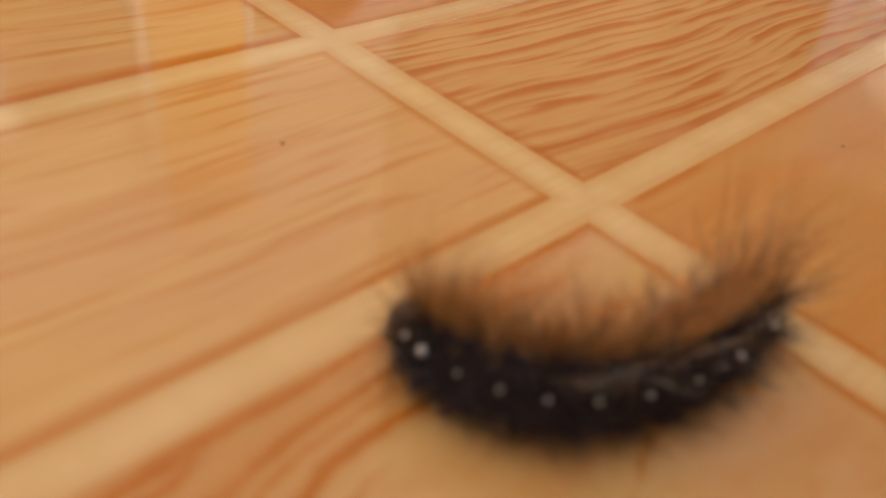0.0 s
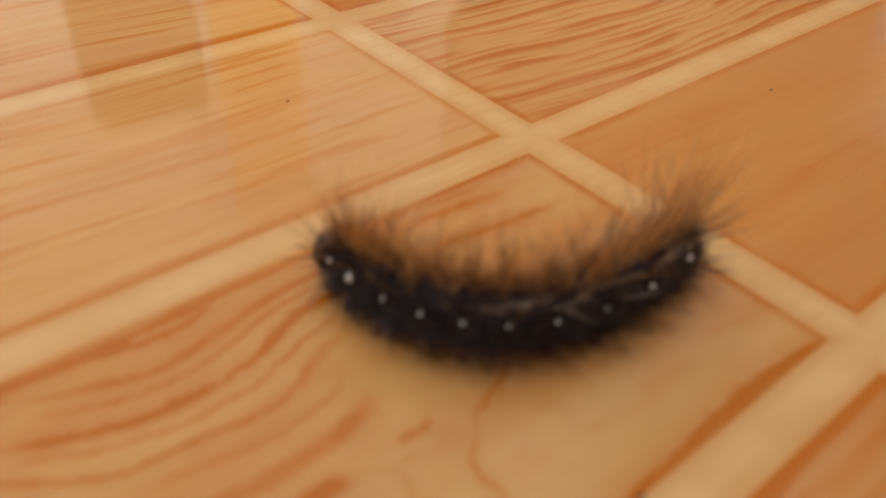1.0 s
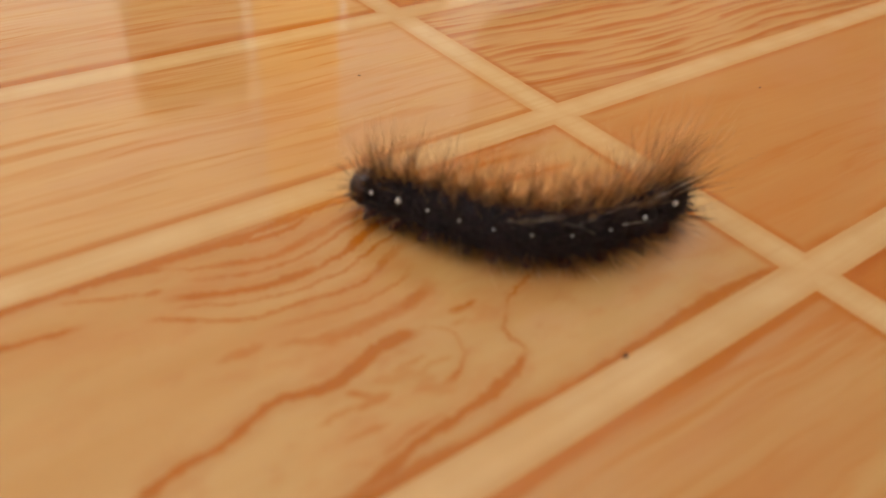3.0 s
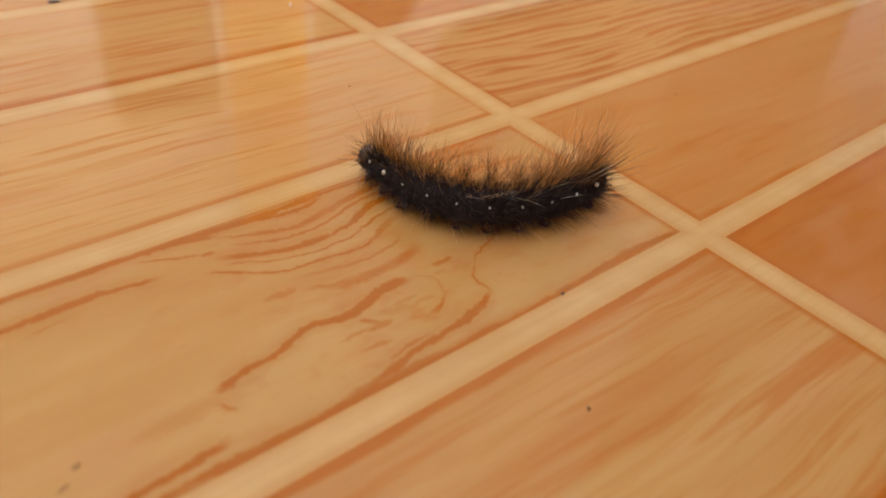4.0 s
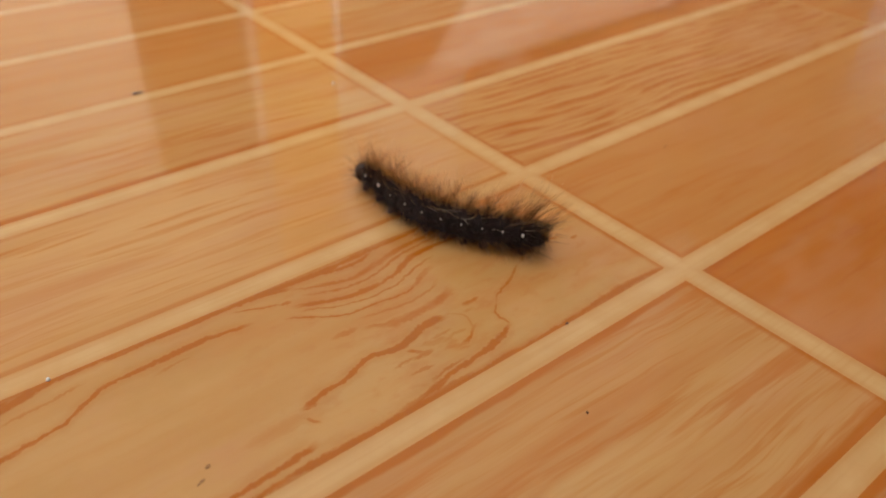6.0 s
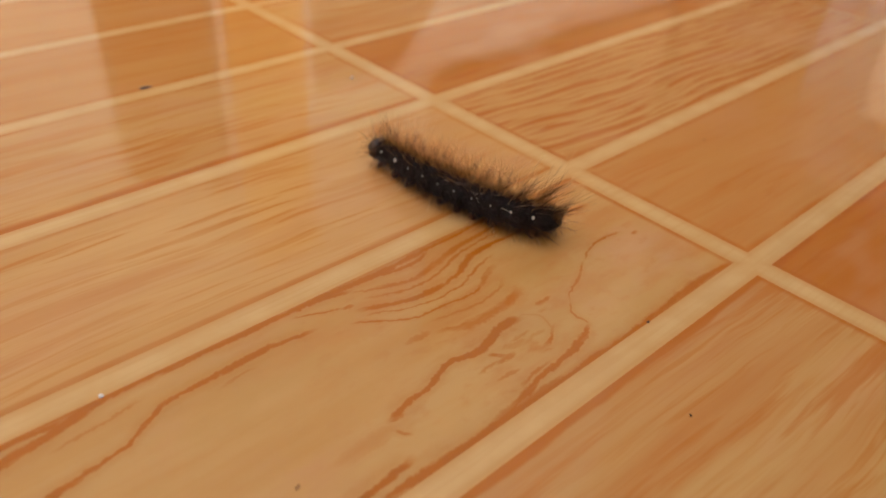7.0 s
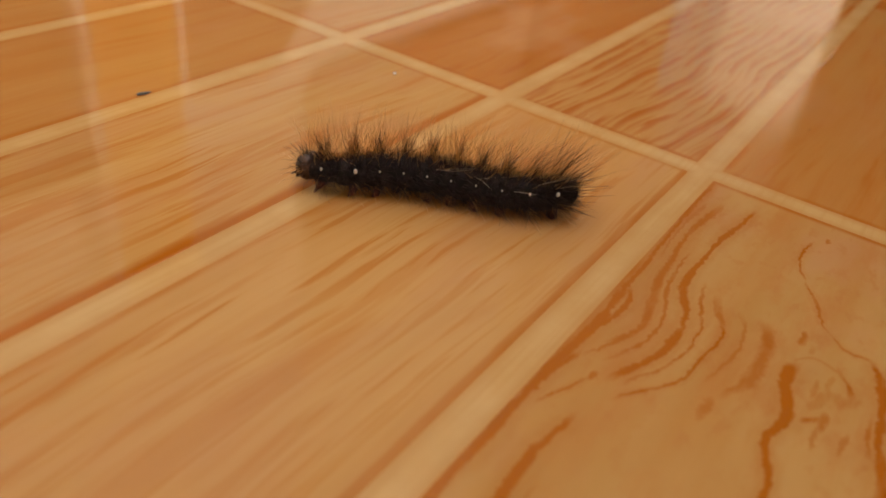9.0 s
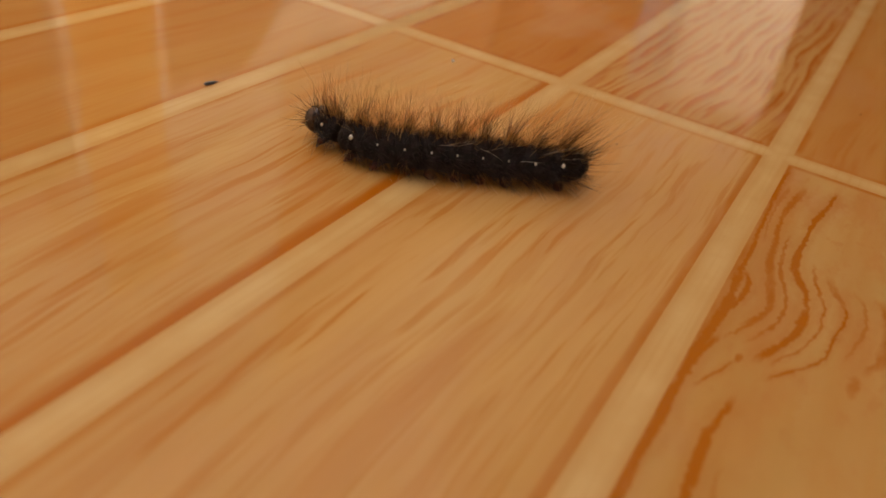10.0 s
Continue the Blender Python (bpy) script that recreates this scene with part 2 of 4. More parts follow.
def cathedral_wood(name):
    """The plank with a flame figure: sagging arcs over a knot, a ragged tongue and long side lines."""
    mat = Mat(name, GLAZE, IOR=1.43)
    x0, y0, _ = mat.place()
    # plan coordinates in W, with the crossing of the joints at the origin
    u, v = x0 / W - (HALF_X + WIDE), y0 / W - 0.5
    wob = mat.noise(u * 1.0, v * 1.6, 2.0, 2.4, 2.0) - 0.5
    wob2 = mat.noise(u * 1.0, v * 1.0, 7.0, 7.0, 2.0) - 0.5
    wob3 = mat.noise(u * 1.0, v * 1.0, 9.0, 24.0, 2.0) - 0.5
    wob4 = mat.noise(u * 1.0, v * 1.0, 13.0, 70.0, 1.0) - 0.5
    frayed = mat.noise(u * 6.0, v * 26.0, 21.0, 1.0, 3.0).step(0.30, 0.55) * 0.45 + 0.62
    v2 = v + wob * 0.018 + wob2 * 0.020 + wob3 * 0.022 + wob4 * 0.014
    width = mat.noise(u * 1.0, v * 1.0, 4.0, 3.2, 2.0) * 0.7 + 0.17

    low_u, span = -4.4, 4.4

    def stroke(wide, power, *knots, steep=False):
        """A printed stroke through (u, v) knots, swelling and thinning, tapered at its ends; steep ones run across the plank."""
        ramp = mat.t.nodes.new("ShaderNodeValToRGB")
        ramp.color_ramp.interpolation = "CARDINAL"
        stops = ramp.color_ramp.elements
        if steep:
            knots = sorted(((kv + 1.0, (ku - low_u) / span) for ku, kv in knots))
            along, across, size, fade = v + 1.0, (u + wob * 0.02 + wob2 * 0.02 + wob3 * 0.02 - low_u) / span, span, 0.02
        else:
            knots = sorted((((ku - low_u) / span, kv + 1.0) for ku, kv in knots))
            along, across, size, fade = (u - low_u) / span, v2 + 1.0, 1.0, 0.016
        while len(stops) < len(knots):
            stops.new(0.5)
        for stop, (place, value) in zip(stops, knots):
            stop.position = place
            stop.color = (value, value, value, 1.0)
        mat.t.links.new(along.socket, ramp.inputs[0])
        d = (across - Val(mat.t, ramp.outputs[0])).do("ABSOLUTE") * size / (width * width * (wide * 5.0 + 0.009))
        first, last = knots[0][0], knots[-1][0]
        core = d.step(1.12, 0.22).do("MAXIMUM", d.step(3.4, 0.7) * 0.22)
        return core * along.step(first - fade * 0.2, first + fade) * along.step(last + fade * 0.2, last - fade) * power

    def spot(at_u, at_v, long, tall, power):
        a, b = (u + wob2 * 0.05 - at_u) / long, (v2 - at_v) / tall
        return (a * a + b * b).step(1.1, 0.1) * power

    strokes = [
        # the long line under the joint, with its branches and swellings
        stroke(0.014, 1.0, (-3.7, -0.16), (-3.2, -0.145), (-2.67, -0.131), (-2.47, -0.101), (-2.36, -0.074), (-2.23, -0.062), (-2.06, -0.069), (-1.88, -0.074),
               (-1.66, -0.072), (-1.42, -0.080), (-1.20, -0.094), (-1.02, -0.080)),
        stroke(0.008, 0.85, (-1.10, -0.086), (-0.80, -0.073), (-0.40, -0.066), (-0.05, -0.063)),
        stroke(0.008, 0.85, (-3.6, -0.066), (-3.0, -0.064), (-2.65, -0.066), (-2.56, -0.073), (-2.44, -0.086)),
        stroke(0.018, 0.80, (-2.56, -0.118), (-2.46, -0.098), (-2.34, -0.074)),
        stroke(0.016, 0.70, (-2.18, -0.074), (-2.09, -0.077), (-1.98, -0.072)),
        stroke(0.012, 0.70, (-1.62, -0.076), (-1.50, -0.092), (-1.38, -0.112)),
        # the second long line
        stroke(0.012, 0.85, (-3.4, -0.46), (-2.9, -0.39), (-2.50, -0.321), (-2.44, -0.309), (-2.34, -0.278), (-2.23, -0.214), (-2.11, -0.193), (-1.96, -0.189),
               (-1.80, -0.185), (-1.63, -0.207)),
        stroke(0.007, 0.40, (-2.55, -0.176), (-2.43, -0.164), (-2.34, -0.156), (-2.23, -0.147)),
        stroke(0.005, 0.35, (-2.05, -0.255), (-1.96, -0.238), (-1.88, -0.236)),
        # sagging arcs
        stroke(0.005, 0.75, (-1.68, -0.105), (-1.58, -0.145), (-1.47, -0.186)),
        spot(-1.475, -0.185, 0.035, 0.012, 0.7),
        stroke(0.011, 0.92, (-1.47, -0.215), (-1.34, -0.268), (-1.24, -0.292), (-1.10, -0.298), (-1.01, -0.284), (-0.95, -0.256), (-0.88, -0.230), (-0.76, -0.220),
               (-0.62, -0.228), (-0.43, -0.240), (-0.18, -0.268)),
        stroke(0.006, 0.80, (-1.53, -0.258), (-1.41, -0.332), (-1.33, -0.380), (-1.22, -0.396), (-1.10, -0.409), (-1.02, -0.408), (-0.97, -0.385)),
        stroke(0.010, 0.55, (-1.03, -0.404), (-0.98, -0.390), (-0.92, -0.357), (-0.85, -0.337)),
        stroke(0.012, 0.62, (-1.34, -0.150), (-1.24, -0.188), (-1.15, -0.204), (-1.06, -0.180), (-1.00, -0.170), (-0.88, -0.146), (-0.75, -0.136), (-0.53, -0.126),
               (-0.21, -0.150)),
        stroke(0.008, 0.85, (-1.31, -0.088), (-1.19, -0.119), (-1.08, -0.118), (-0.99, -0.084)),
        stroke(0.004, 0.60, (-1.44, -0.120), (-1.33, -0.158), (-1.22, -0.196)),
        stroke(0.005, 0.60, (-1.40, -0.178), (-1.28, -0.226), (-1.16, -0.244), (-1.05, -0.228), (-0.95, -0.196), (-0.84, -0.178), (-0.66, -0.172)),
        stroke(0.005, 0.65, (-1.46, -0.258), (-1.36, -0.300), (-1.25, -0.338), (-1.12, -0.350), (-1.01, -0.335), (-0.92, -0.300), (-0.80, -0.282)),
        stroke(0.006, 0.45, (-1.30, -0.432), (-1.18, -0.455), (-1.05, -0.466), (-0.95, -0.452), (-0.88, -0.420)),
        stroke(0.006, 0.40, (-0.80, -0.100), (-0.55, -0.088), (-0.25, -0.098)),
        stroke(0.020, 0.55, (-1.32, -0.487), (-1.22, -0.528), (-1.11, -0.541), (-1.03, -0.536), (-0.96, -0.528), (-0.87, -0.496)),
        stroke(0.013, 0.60, (-1.06, -0.540), (-0.98, -0.534), (-0.88, -0.500)),
        # the ragged tongue
        stroke(0.014, 1.0, (-1.72, -0.712), (-1.66, -0.693), (-1.58, -0.682), (-1.51, -0.673), (-1.43, -0.645), (-1.37, -0.634), (-1.28, -0.656), (-1.22, -0.648),
               (-1.15, -0.620), (-1.08, -0.614), (-1.00, -0.622)),
        spot(-1.675, -0.712, 0.040, 0.014, 0.6),
        stroke(0.004, 0.55, (-1.76, -0.735), (-1.73, -0.742), (-1.68, -0.768)),
        spot(-1.80, -0.74, 0.16, 0.035, 0.22),
        # the line that bends round the knot
        stroke(0.006, 0.72, (-0.55, -0.545), (-0.48, -0.510), (-0.37, -0.490), (-0.24, -0.505)),
        stroke(0.005, 0.62, (-0.82, -0.700), (-0.77, -0.652), (-0.73, -0.633), (-0.60, -0.572), (-0.53, -0.538)),
        stroke(0.006, 0.55, (-0.80, -0.680), (-0.835, -0.715), (-0.850, -0.760), (-0.840, -0.812), steep=True),
        stroke(0.011, 0.92, (-0.83, -0.806), (-0.90, -0.838), (-0.98, -0.856), (-1.09, -0.870), (-1.22, -0.888), (-1.34, -0.908), (-1.48, -0.926)),
        # the line above the next joint, and a stub beside it
        stroke(0.012, 0.90, (-3.4, -0.934), (-2.4, -0.930), (-1.92, -0.929), (-1.75, -0.931), (-1.57, -0.934), (-1.36, -0.936), (-1.16, -0.940), (-0.90, -0.938),
               (-0.64, -0.936), (-0.40, -0.922), (-0.24, -0.924), (-0.07, -0.933)),
        stroke(0.010, 0.55, (-1.40, -0.930), (-1.25, -0.922), (-1.10, -0.925)),
        stroke(0.012, 0.60, (-0.50, -0.922), (-0.35, -0.912), (-0.18, -0.915)),
        stroke(0.010, 0.92, (-2.7, -0.902), (-2.40, -0.897), (-2.11, -0.891), (-2.02, -0.887), (-1.90, -0.882), (-1.80, -0.876), (-1.73, -0.866)),
        # dashes of the knot
        stroke(0.007, 0.65, (-0.94, -0.725), (-0.98, -0.752), (-1.02, -0.775), (-1.09, -0.786)),
        stroke(0.005, 0.26, (-1.015, -0.605), (-0.957, -0.647), (-0.952, -0.699), (-0.978, -0.752), steep=True),
        stroke(0.007, 0.38, (-0.975, -0.750), (-1.013, -0.776), (-1.081, -0.787), (-1.135, -0.770)),
        stroke(0.011, 0.65, (-1.250, -0.682), (-1.229, -0.713), (-1.204, -0.746), steep=True),
        stroke(0.007, 0.35, (-1.107, -0.675), (-1.090, -0.690), (-1.076, -0.712), steep=True),
        stroke(0.006, 0.55, (-1.086, -0.850), (-1.193, -0.854), (-1.300, -0.879)),
        stroke(0.006, 0.55, (-1.712, -0.740), (-1.708, -0.762), (-1.687, -0.800), steep=True),
        spot(-0.875, -0.612, 0.045, 0.016, 0.6),
        spot(-0.21, -0.548, 0.030, 0.012, 0.5),
        spot(-1.09, -0.690, 0.060, 0.011, 0.40),
        spot(-1.22, -0.742, 0.055, 0.016, 0.60),
        spot(-1.29, -0.735, 0.060, 0.010, 0.40),
        spot(-1.27, -0.805, 0.060, 0.012, 0.40),
        spot(-1.38, -0.470, 0.070, 0.020, 0.45),
    ]
    dash = mat.noise(u * 5.0, v2 * 12.0, 11.0, 1.0, 2.0)
    fleck = dash.step(0.56, 0.66) * u.hump(-1.12, 0.26).step(0.2, 0.6) * v.hump(-0.73, 0.12).step(0.2, 0.6)
    dark = fleck * 0.32
    for s in strokes:
        dark = dark.do("MAXIMUM", s)
    hair = mat.noise(u * 1.2, v2 * 45.0, 6.0, 1.0, 3.0)
    band = mat.noise(u * 0.5, v2 * 3.0, 8.0, 1.0, 3.0)
    tone = mat.mix(band.step(0.38, 0.68) * 0.60, PALE, HONEY)
    halo = u.step(-1.9, -1.0) * band.step(0.45, 0.62) * 0.35
    tone = mat.mix(halo, tone, ORANGE)
    tone = mat.mix(hair.step(0.45, 0.75) * 0.18, tone, HONEY)
    haze = mat.noise(u * 0.8, v * 1.6, 15.0, 1.5, 4.0)
    tone = mat.mix(haze.step(0.45, 0.66) * 0.70, tone, ROSY)
    tan = mat.noise(u * 1.0, v * 2.0, 19.0, 1.6, 4.0)
    tone = mat.mix(tan.step(0.47, 0.66) * 0.60, tone, TAN)
    stain = mat.noise(u * 2.2, v * 6.0, 23.0, 1.0, 4.0, 0.6)
    figure = u.step(-2.1, -1.3)
    tone = mat.mix(stain.step(0.46, 0.66) * (figure * 0.38 + 0.10), tone, (0.50, 0.200, 0.050))
    speck = mat.noise(u * 9.0, v * 16.0, 29.0, 1.0, 3.0, 0.6)
    tone = mat.mix(speck.step(0.52, 0.70) * (figure * 0.30 + 0.06), tone, (0.48, 0.190, 0.050))
    tone = mat.mix(outline(mat, x0 / W, y0 / W) * 0.85, tone, RUST)
    tone = mat.mix((dark * 1.35 * frayed).clamp() * 0.98, tone, (0.42, 0.122, 0.004))
    mat.color(tone)
    glaze(mat, u, v)
    return mat.m


def joint_print():
    mat = Mat("joint_print", GLAZE, IOR=1.43)
    x0, y0, _ = mat.place()
    x, y = x0 / W, y0 / W
    grain = mat.noise(x * 2.0, y * 2.0, 1.0, 2.2, 4.0)
    fibre = mat.noise(x * 1.3, y * 40.0, 2.0, 1.0, 3.0)
    off = (y + 0.5).do("FRACT") - 0.5
    tone = mat.mix(grain.step(0.3, 0.7), (0.65, 0.418, 0.178), (0.60, 0.362, 0.138))
    tone = mat.mix(fibre.step(0.45, 0.7) * 0.35, tone, (0.54, 0.29, 0.085))
    # the print is palest along the middle of every joint
    period = 4 * HALF_X + 2 * WIDE + THIN
    cross = ((x / period + 0.5).do("FRACT") - 0.5).do("ABSOLUTE") * period
    middle = off.do("ABSOLUTE").do("MINIMUM", cross)
    tone = mat.mix(middle.step(0.012, 0.060) * 0.48, tone, HONEY)
    mat.color(tone)
    glaze(mat, x, y)
    return mat.m


WOOD = {
    "fine": printed_wood("wood_print_fine", (0.60, 0.338, 0.115), (0.53, 0.258, 0.068), (0.46, 0.165, 0.018), 0.26, 0.25, 0.6, own=1.3, dash=0.68, rim=0.45,
                         mottle=0.45, rosiness=0.42, rim_wide=0.022, coarse=0.30),
    "red": printed_wood("wood_print_red", PALE, ORANGE, RUST, 0.36, 0.32, 0.85, own=5.1, rim=0.60, dash=0.45, crown=0.80, mottle=0.35, rim_wide=0.035, coarse=0.62),
    "rimmed": printed_wood("wood_print_rimmed", (0.58, 0.335, 0.112), ORANGE, RUST, 0.40, 0.35, 0.50, own=8.3, rim=0.95, dash=0.72, mottle=0.30, rim_wide=0.050, coarse=0.50),
    "plain": printed_wood("wood_print_plain", (0.52, 0.250, 0.062), (0.485, 0.190, 0.036), DEEP, 0.40, 0.35, 0.75, own=2.2, mottle=0.15, rosiness=0.28, coarse=0.22),
    "deep": printed_wood("wood_print_deep", (0.48, 0.180, 0.028), DEEP, (0.40, 0.095, 0.003), 0.60, 0.35, 0.7, own=7.7, dash=0.35),
    "bold": printed_wood("wood_print_bold", (0.54, 0.28, 0.085), HONEY, (0.41, 0.108, 0.004), 0.35, 0.35, 0.4, bold=0.95, slant=0.05, own=3.4),
    "flame": cathedral_wood("wood_print_flame"),
}
JOINT = joint_print()


# ---- materials of the room ----
def plaster(name, a, b):
    mat = Mat(name, 0.85)
    x, y, z = mat.place()
    n = mat.noise(x + y, z, 1.0, 3.0, 4.0)
    mat.color(mat.mix(n.step(0.3, 0.7), a, b))
    mat.bump(mat.noise(x + y, z, y, 60.0, 3.0), 0.001, 0.3)
    return mat.m


def brown_wood(name, a, b):
    mat = Mat(name, 0.35)
    x, y, z = mat.place()
    n = mat.noise(x * 30.0 + y * 30.0, z * 2.0, 1.0, 1.0, 4.0)
    mat.color(mat.mix(n.step(0.3, 0.7), a, b))
    return mat.m


WHITE_WALL = plaster("white_plaster", (0.80, 0.78, 0.74), (0.72, 0.70, 0.66))
TAN_WALL = plaster("tan_paint", (0.40, 0.345, 0.265), (0.34, 0.29, 0.22))
BOARD = plaster("board_paint", (0.47, 0.435, 0.375), (0.41, 0.38, 0.33))
CONCRETE = plaster("concrete", (0.42, 0.40, 0.37), (0.34, 0.32, 0.30))
PANEL_WOOD = brown_wood("panel_wood", (0.22, 0.125, 0.056), (0.16, 0.088, 0.040))
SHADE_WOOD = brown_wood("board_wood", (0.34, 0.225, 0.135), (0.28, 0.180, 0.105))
CHEST_WOOD = brown_wood("chest_wood", (0.30, 0.19, 0.12), (0.24, 0.15, 0.09))
EAST_WOOD = brown_wood("light_brown_wood", (0.46, 0.31, 0.19), (0.38, 0.25, 0.15))
HONEY_WOOD = brown_wood("honey_panel_wood", (0.55, 0.30, 0.08), (0.46, 0.24, 0.06))


TAN_RENDER = plaster("tan_render", (0.28, 0.225, 0.17), (0.22, 0.175, 0.13))


# ---- materials of the caterpillar ----
def skin_material(name, a, b, rough, shine=0.5):
    mat = Mat(name, rough, IOR=1.4, Specular_IOR_Level=shine)
    x, y, z = mat.place()
    n = mat.noise(x, y, z, 900.0, 3.0)
    mat.color(mat.mix(n.step(0.4, 0.7), a, b))
    mat.bump(mat.noise(x, y, z, 2600.0, 3.0), 0.0002, 0.6)
    return mat.m


def hair_material(name, a, b, through_part):
    mat = Mat(name, 0.45)
    tone = mat.mix(mat.island(), a, b)
    mat.color(tone)
    thin = mat.t.nodes.new("ShaderNodeBsdfTranslucent")
    mat.t.links.new(tone, thin.inputs["Color"])
    mixer = mat.t.nodes.new("ShaderNodeMixShader")
    mixer.inputs[0].default_value = through_part
    mat.t.links.new(mat.b.outputs[0], mixer.inputs[1])
    mat.t.links.new(thin.outputs[0], mixer.inputs[2])
    mat.t.links.new(mixer.outputs[0], mat.t.nodes["Material Output"].inputs["Surface"])
    return mat.m


SKIN = skin_material("black_skin", (0.015, 0.012, 0.012), (0.034, 0.025, 0.025), 0.62, 0.20)
HEAD_SKIN = skin_material("head_capsule", (0.036, 0.020, 0.016), (0.125, 0.070, 0.048), 0.22, 0.5)
LEG_SKIN = skin_material("leg_skin", (0.075, 0.020, 0.014), (0.140, 0.042, 0.026), 0.4)
SPOT = skin_material("white_spot", (0.93, 0.92, 0.88), (0.86, 0.84, 0.78), 0.22)
MOUTH = skin_material("mouth_parts", (0.26, 0.15, 0.09), (0.36, 0.22, 0.14), 0.3)
DARK_HAIR = hair_material("dark_bristle", (0.015, 0.012, 0.013), (0.052, 0.030, 0.022), 0.2)
BROWN_HAIR = hair_material("brown_bristle", (0.68, 0.38, 0.14), (0.95, 0.72, 0.40), 0.8)
GREY_HAIR = hair_material("grey_bristle", (0.62, 0.50, 0.36), (0.90, 0.82, 0.68), 0.3)


# ---- mesh helpers ----
def mesh_of(name, bm, material):
    data = bpy.data.meshes.new(name)
    bm.to_mesh(data)
    bm.free()
    data.materials.append(material)
    return data


def part(name, bm, material, parent, label="", smooth=False):
    """Links a bmesh as one mesh object under a thing or a part."""
    data = mesh_of(name, bm, material)
    if smooth:
        for p in data.polygons:
            p.use_smooth = True
    ob = new(name, data)
    ob.parent = parent
    return tagged(ob, label) if label else ob


def add_box(bm, lo, hi, bevel=0.0):
    made = bmesh.ops.create_cube(bm, size=1.0)["verts"]
    size = [b - a for a, b in zip(lo, hi)]
    mid = [(a + b) / 2 for a, b in zip(lo, hi)]
    bmesh.ops.transform(bm, matrix=Matrix.Translation(mid) @ Matrix.Diagonal((*size, 1)), verts=made)
    if bevel:
        edges = list({e for v in made for e in v.link_edges})
        bmesh.ops.bevel(bm, geom=edges, offset=bevel, segments=2, affect="EDGES", profile=0.6)


def structure(name, boxes, material, label, category, bevel=0.0):
    bm = bmesh.new()
    for lo, hi in boxes:
        add_box(bm, lo, hi, bevel)
    ob = new(name, mesh_of(name, bm, material))
    return tagged(ob, label, category, kind="structure")


# ---- the room ----
NORTH, EAST, SOUTH, WEST, TOP, THICK = 9.9 * W, 20 * W, -1.6, -1.6, 2.4, 0.12

floor = structure("floor", [((WEST, SOUTH, -0.06), (EAST, NORTH, -JOINT_DEPTH))], JOINT,
                  "glazed floor printed like honey pine planks with tan joints", "floor")
# The opening is added, placed so the sun strikes the north wall.
structure("ceiling", [
    ((WEST - THICK, SOUTH - THICK, TOP), (EAST + THICK, -0.455, TOP + 0.1)),
    ((WEST - THICK, -0.455, TOP), (-1.40, NORTH + THICK, TOP + 0.1)),
    ((0.95, -0.455, TOP), (EAST + THICK, NORTH + THICK, TOP + 0.1)),
    ((-1.40, 0.435, TOP), (0.95, NORTH + THICK, TOP + 0.1)),
], WHITE_WALL, "white plastered ceiling with an opening added to let the sun in", "ceiling")
structure("wall_south", [((WEST, SOUTH - THICK, -0.06), (EAST, SOUTH, TOP))], WHITE_WALL, "plain white plastered wall", "wall")
structure("wall_west", [((WEST - THICK, SOUTH - THICK, -0.06), (WEST, NORTH + THICK, TOP))], WHITE_WALL, "plain white plastered wall", "wall")
structure("wall_north", [((WEST, NORTH, -0.06), (EAST, NORTH + THICK, TOP))], TAN_WALL, "tan painted wall above an added pale band", "wall")
GAP_LOW, GAP_HIGH, GAP_TOP = 1.75 * W, 5.40 * W, 0.40      # a low opening, added to brighten a patch of the floor's reflection
structure("wall_east", [((EAST, SOUTH - THICK, -0.06), (EAST + THICK, GAP_LOW, TOP)), ((EAST, GAP_HIGH, -0.06), (EAST + THICK, NORTH + THICK, TOP)),
                        ((EAST, GAP_LOW, GAP_TOP), (EAST + THICK, GAP_HIGH, TOP)), ((EAST, GAP_LOW, -0.06), (EAST + THICK, GAP_HIGH, -0.002))],
          TAN_WALL, "tan painted wall with an added low opening in its white band", "wall")
# Both bands are unseen, added to pale the lowest reflections in the floor.
structure("wainscot", [((WEST, NORTH - 0.012, 0.0), (EAST - 0.012, NORTH - 0.0005, 0.232))], BOARD,
          "pale band along the foot of the wall, added for the floor reflections", "wainscot")
structure("wainscot_east", [((EAST - 0.012, SOUTH, 0.0), (EAST - 0.0005, GAP_LOW, 0.46)), ((EAST - 0.012, GAP_HIGH, 0.0), (EAST - 0.0005, NORTH - 0.0005, 0.46)),
                            ((EAST - 0.012, GAP_LOW, GAP_TOP), (EAST - 0.0005, GAP_HIGH, 0.46))],
          WHITE_WALL, "tall white band round the low opening, added for the floor reflections", "wainscot")


def added_opening():
    """A thin white frame round the added low opening, without a pane."""
    root = tagged(new("low_opening"), "low opening with a thin white frame, added for a bright patch in the floor reflection", "window", kind="structure")
    bm = bmesh.new()
    for lo, hi in (((EAST - 0.002, GAP_LOW, -0.001), (EAST + 0.05, GAP_HIGH, 0.006)), ((EAST - 0.002, GAP_LOW, GAP_TOP - 0.005), (EAST + 0.05, GAP_HIGH, GAP_TOP)),
                   ((EAST - 0.002, GAP_LOW, 0.0062), (EAST + 0.05, GAP_LOW + 0.004, GAP_TOP - 0.0052)),
                   ((EAST - 0.002, GAP_HIGH - 0.004, 0.0062), (EAST + 0.05, GAP_HIGH, GAP_TOP - 0.0052))):
        add_box(bm, lo, hi, 0.0008)
    part("opening_frame", bm, WHITE_WALL, root)


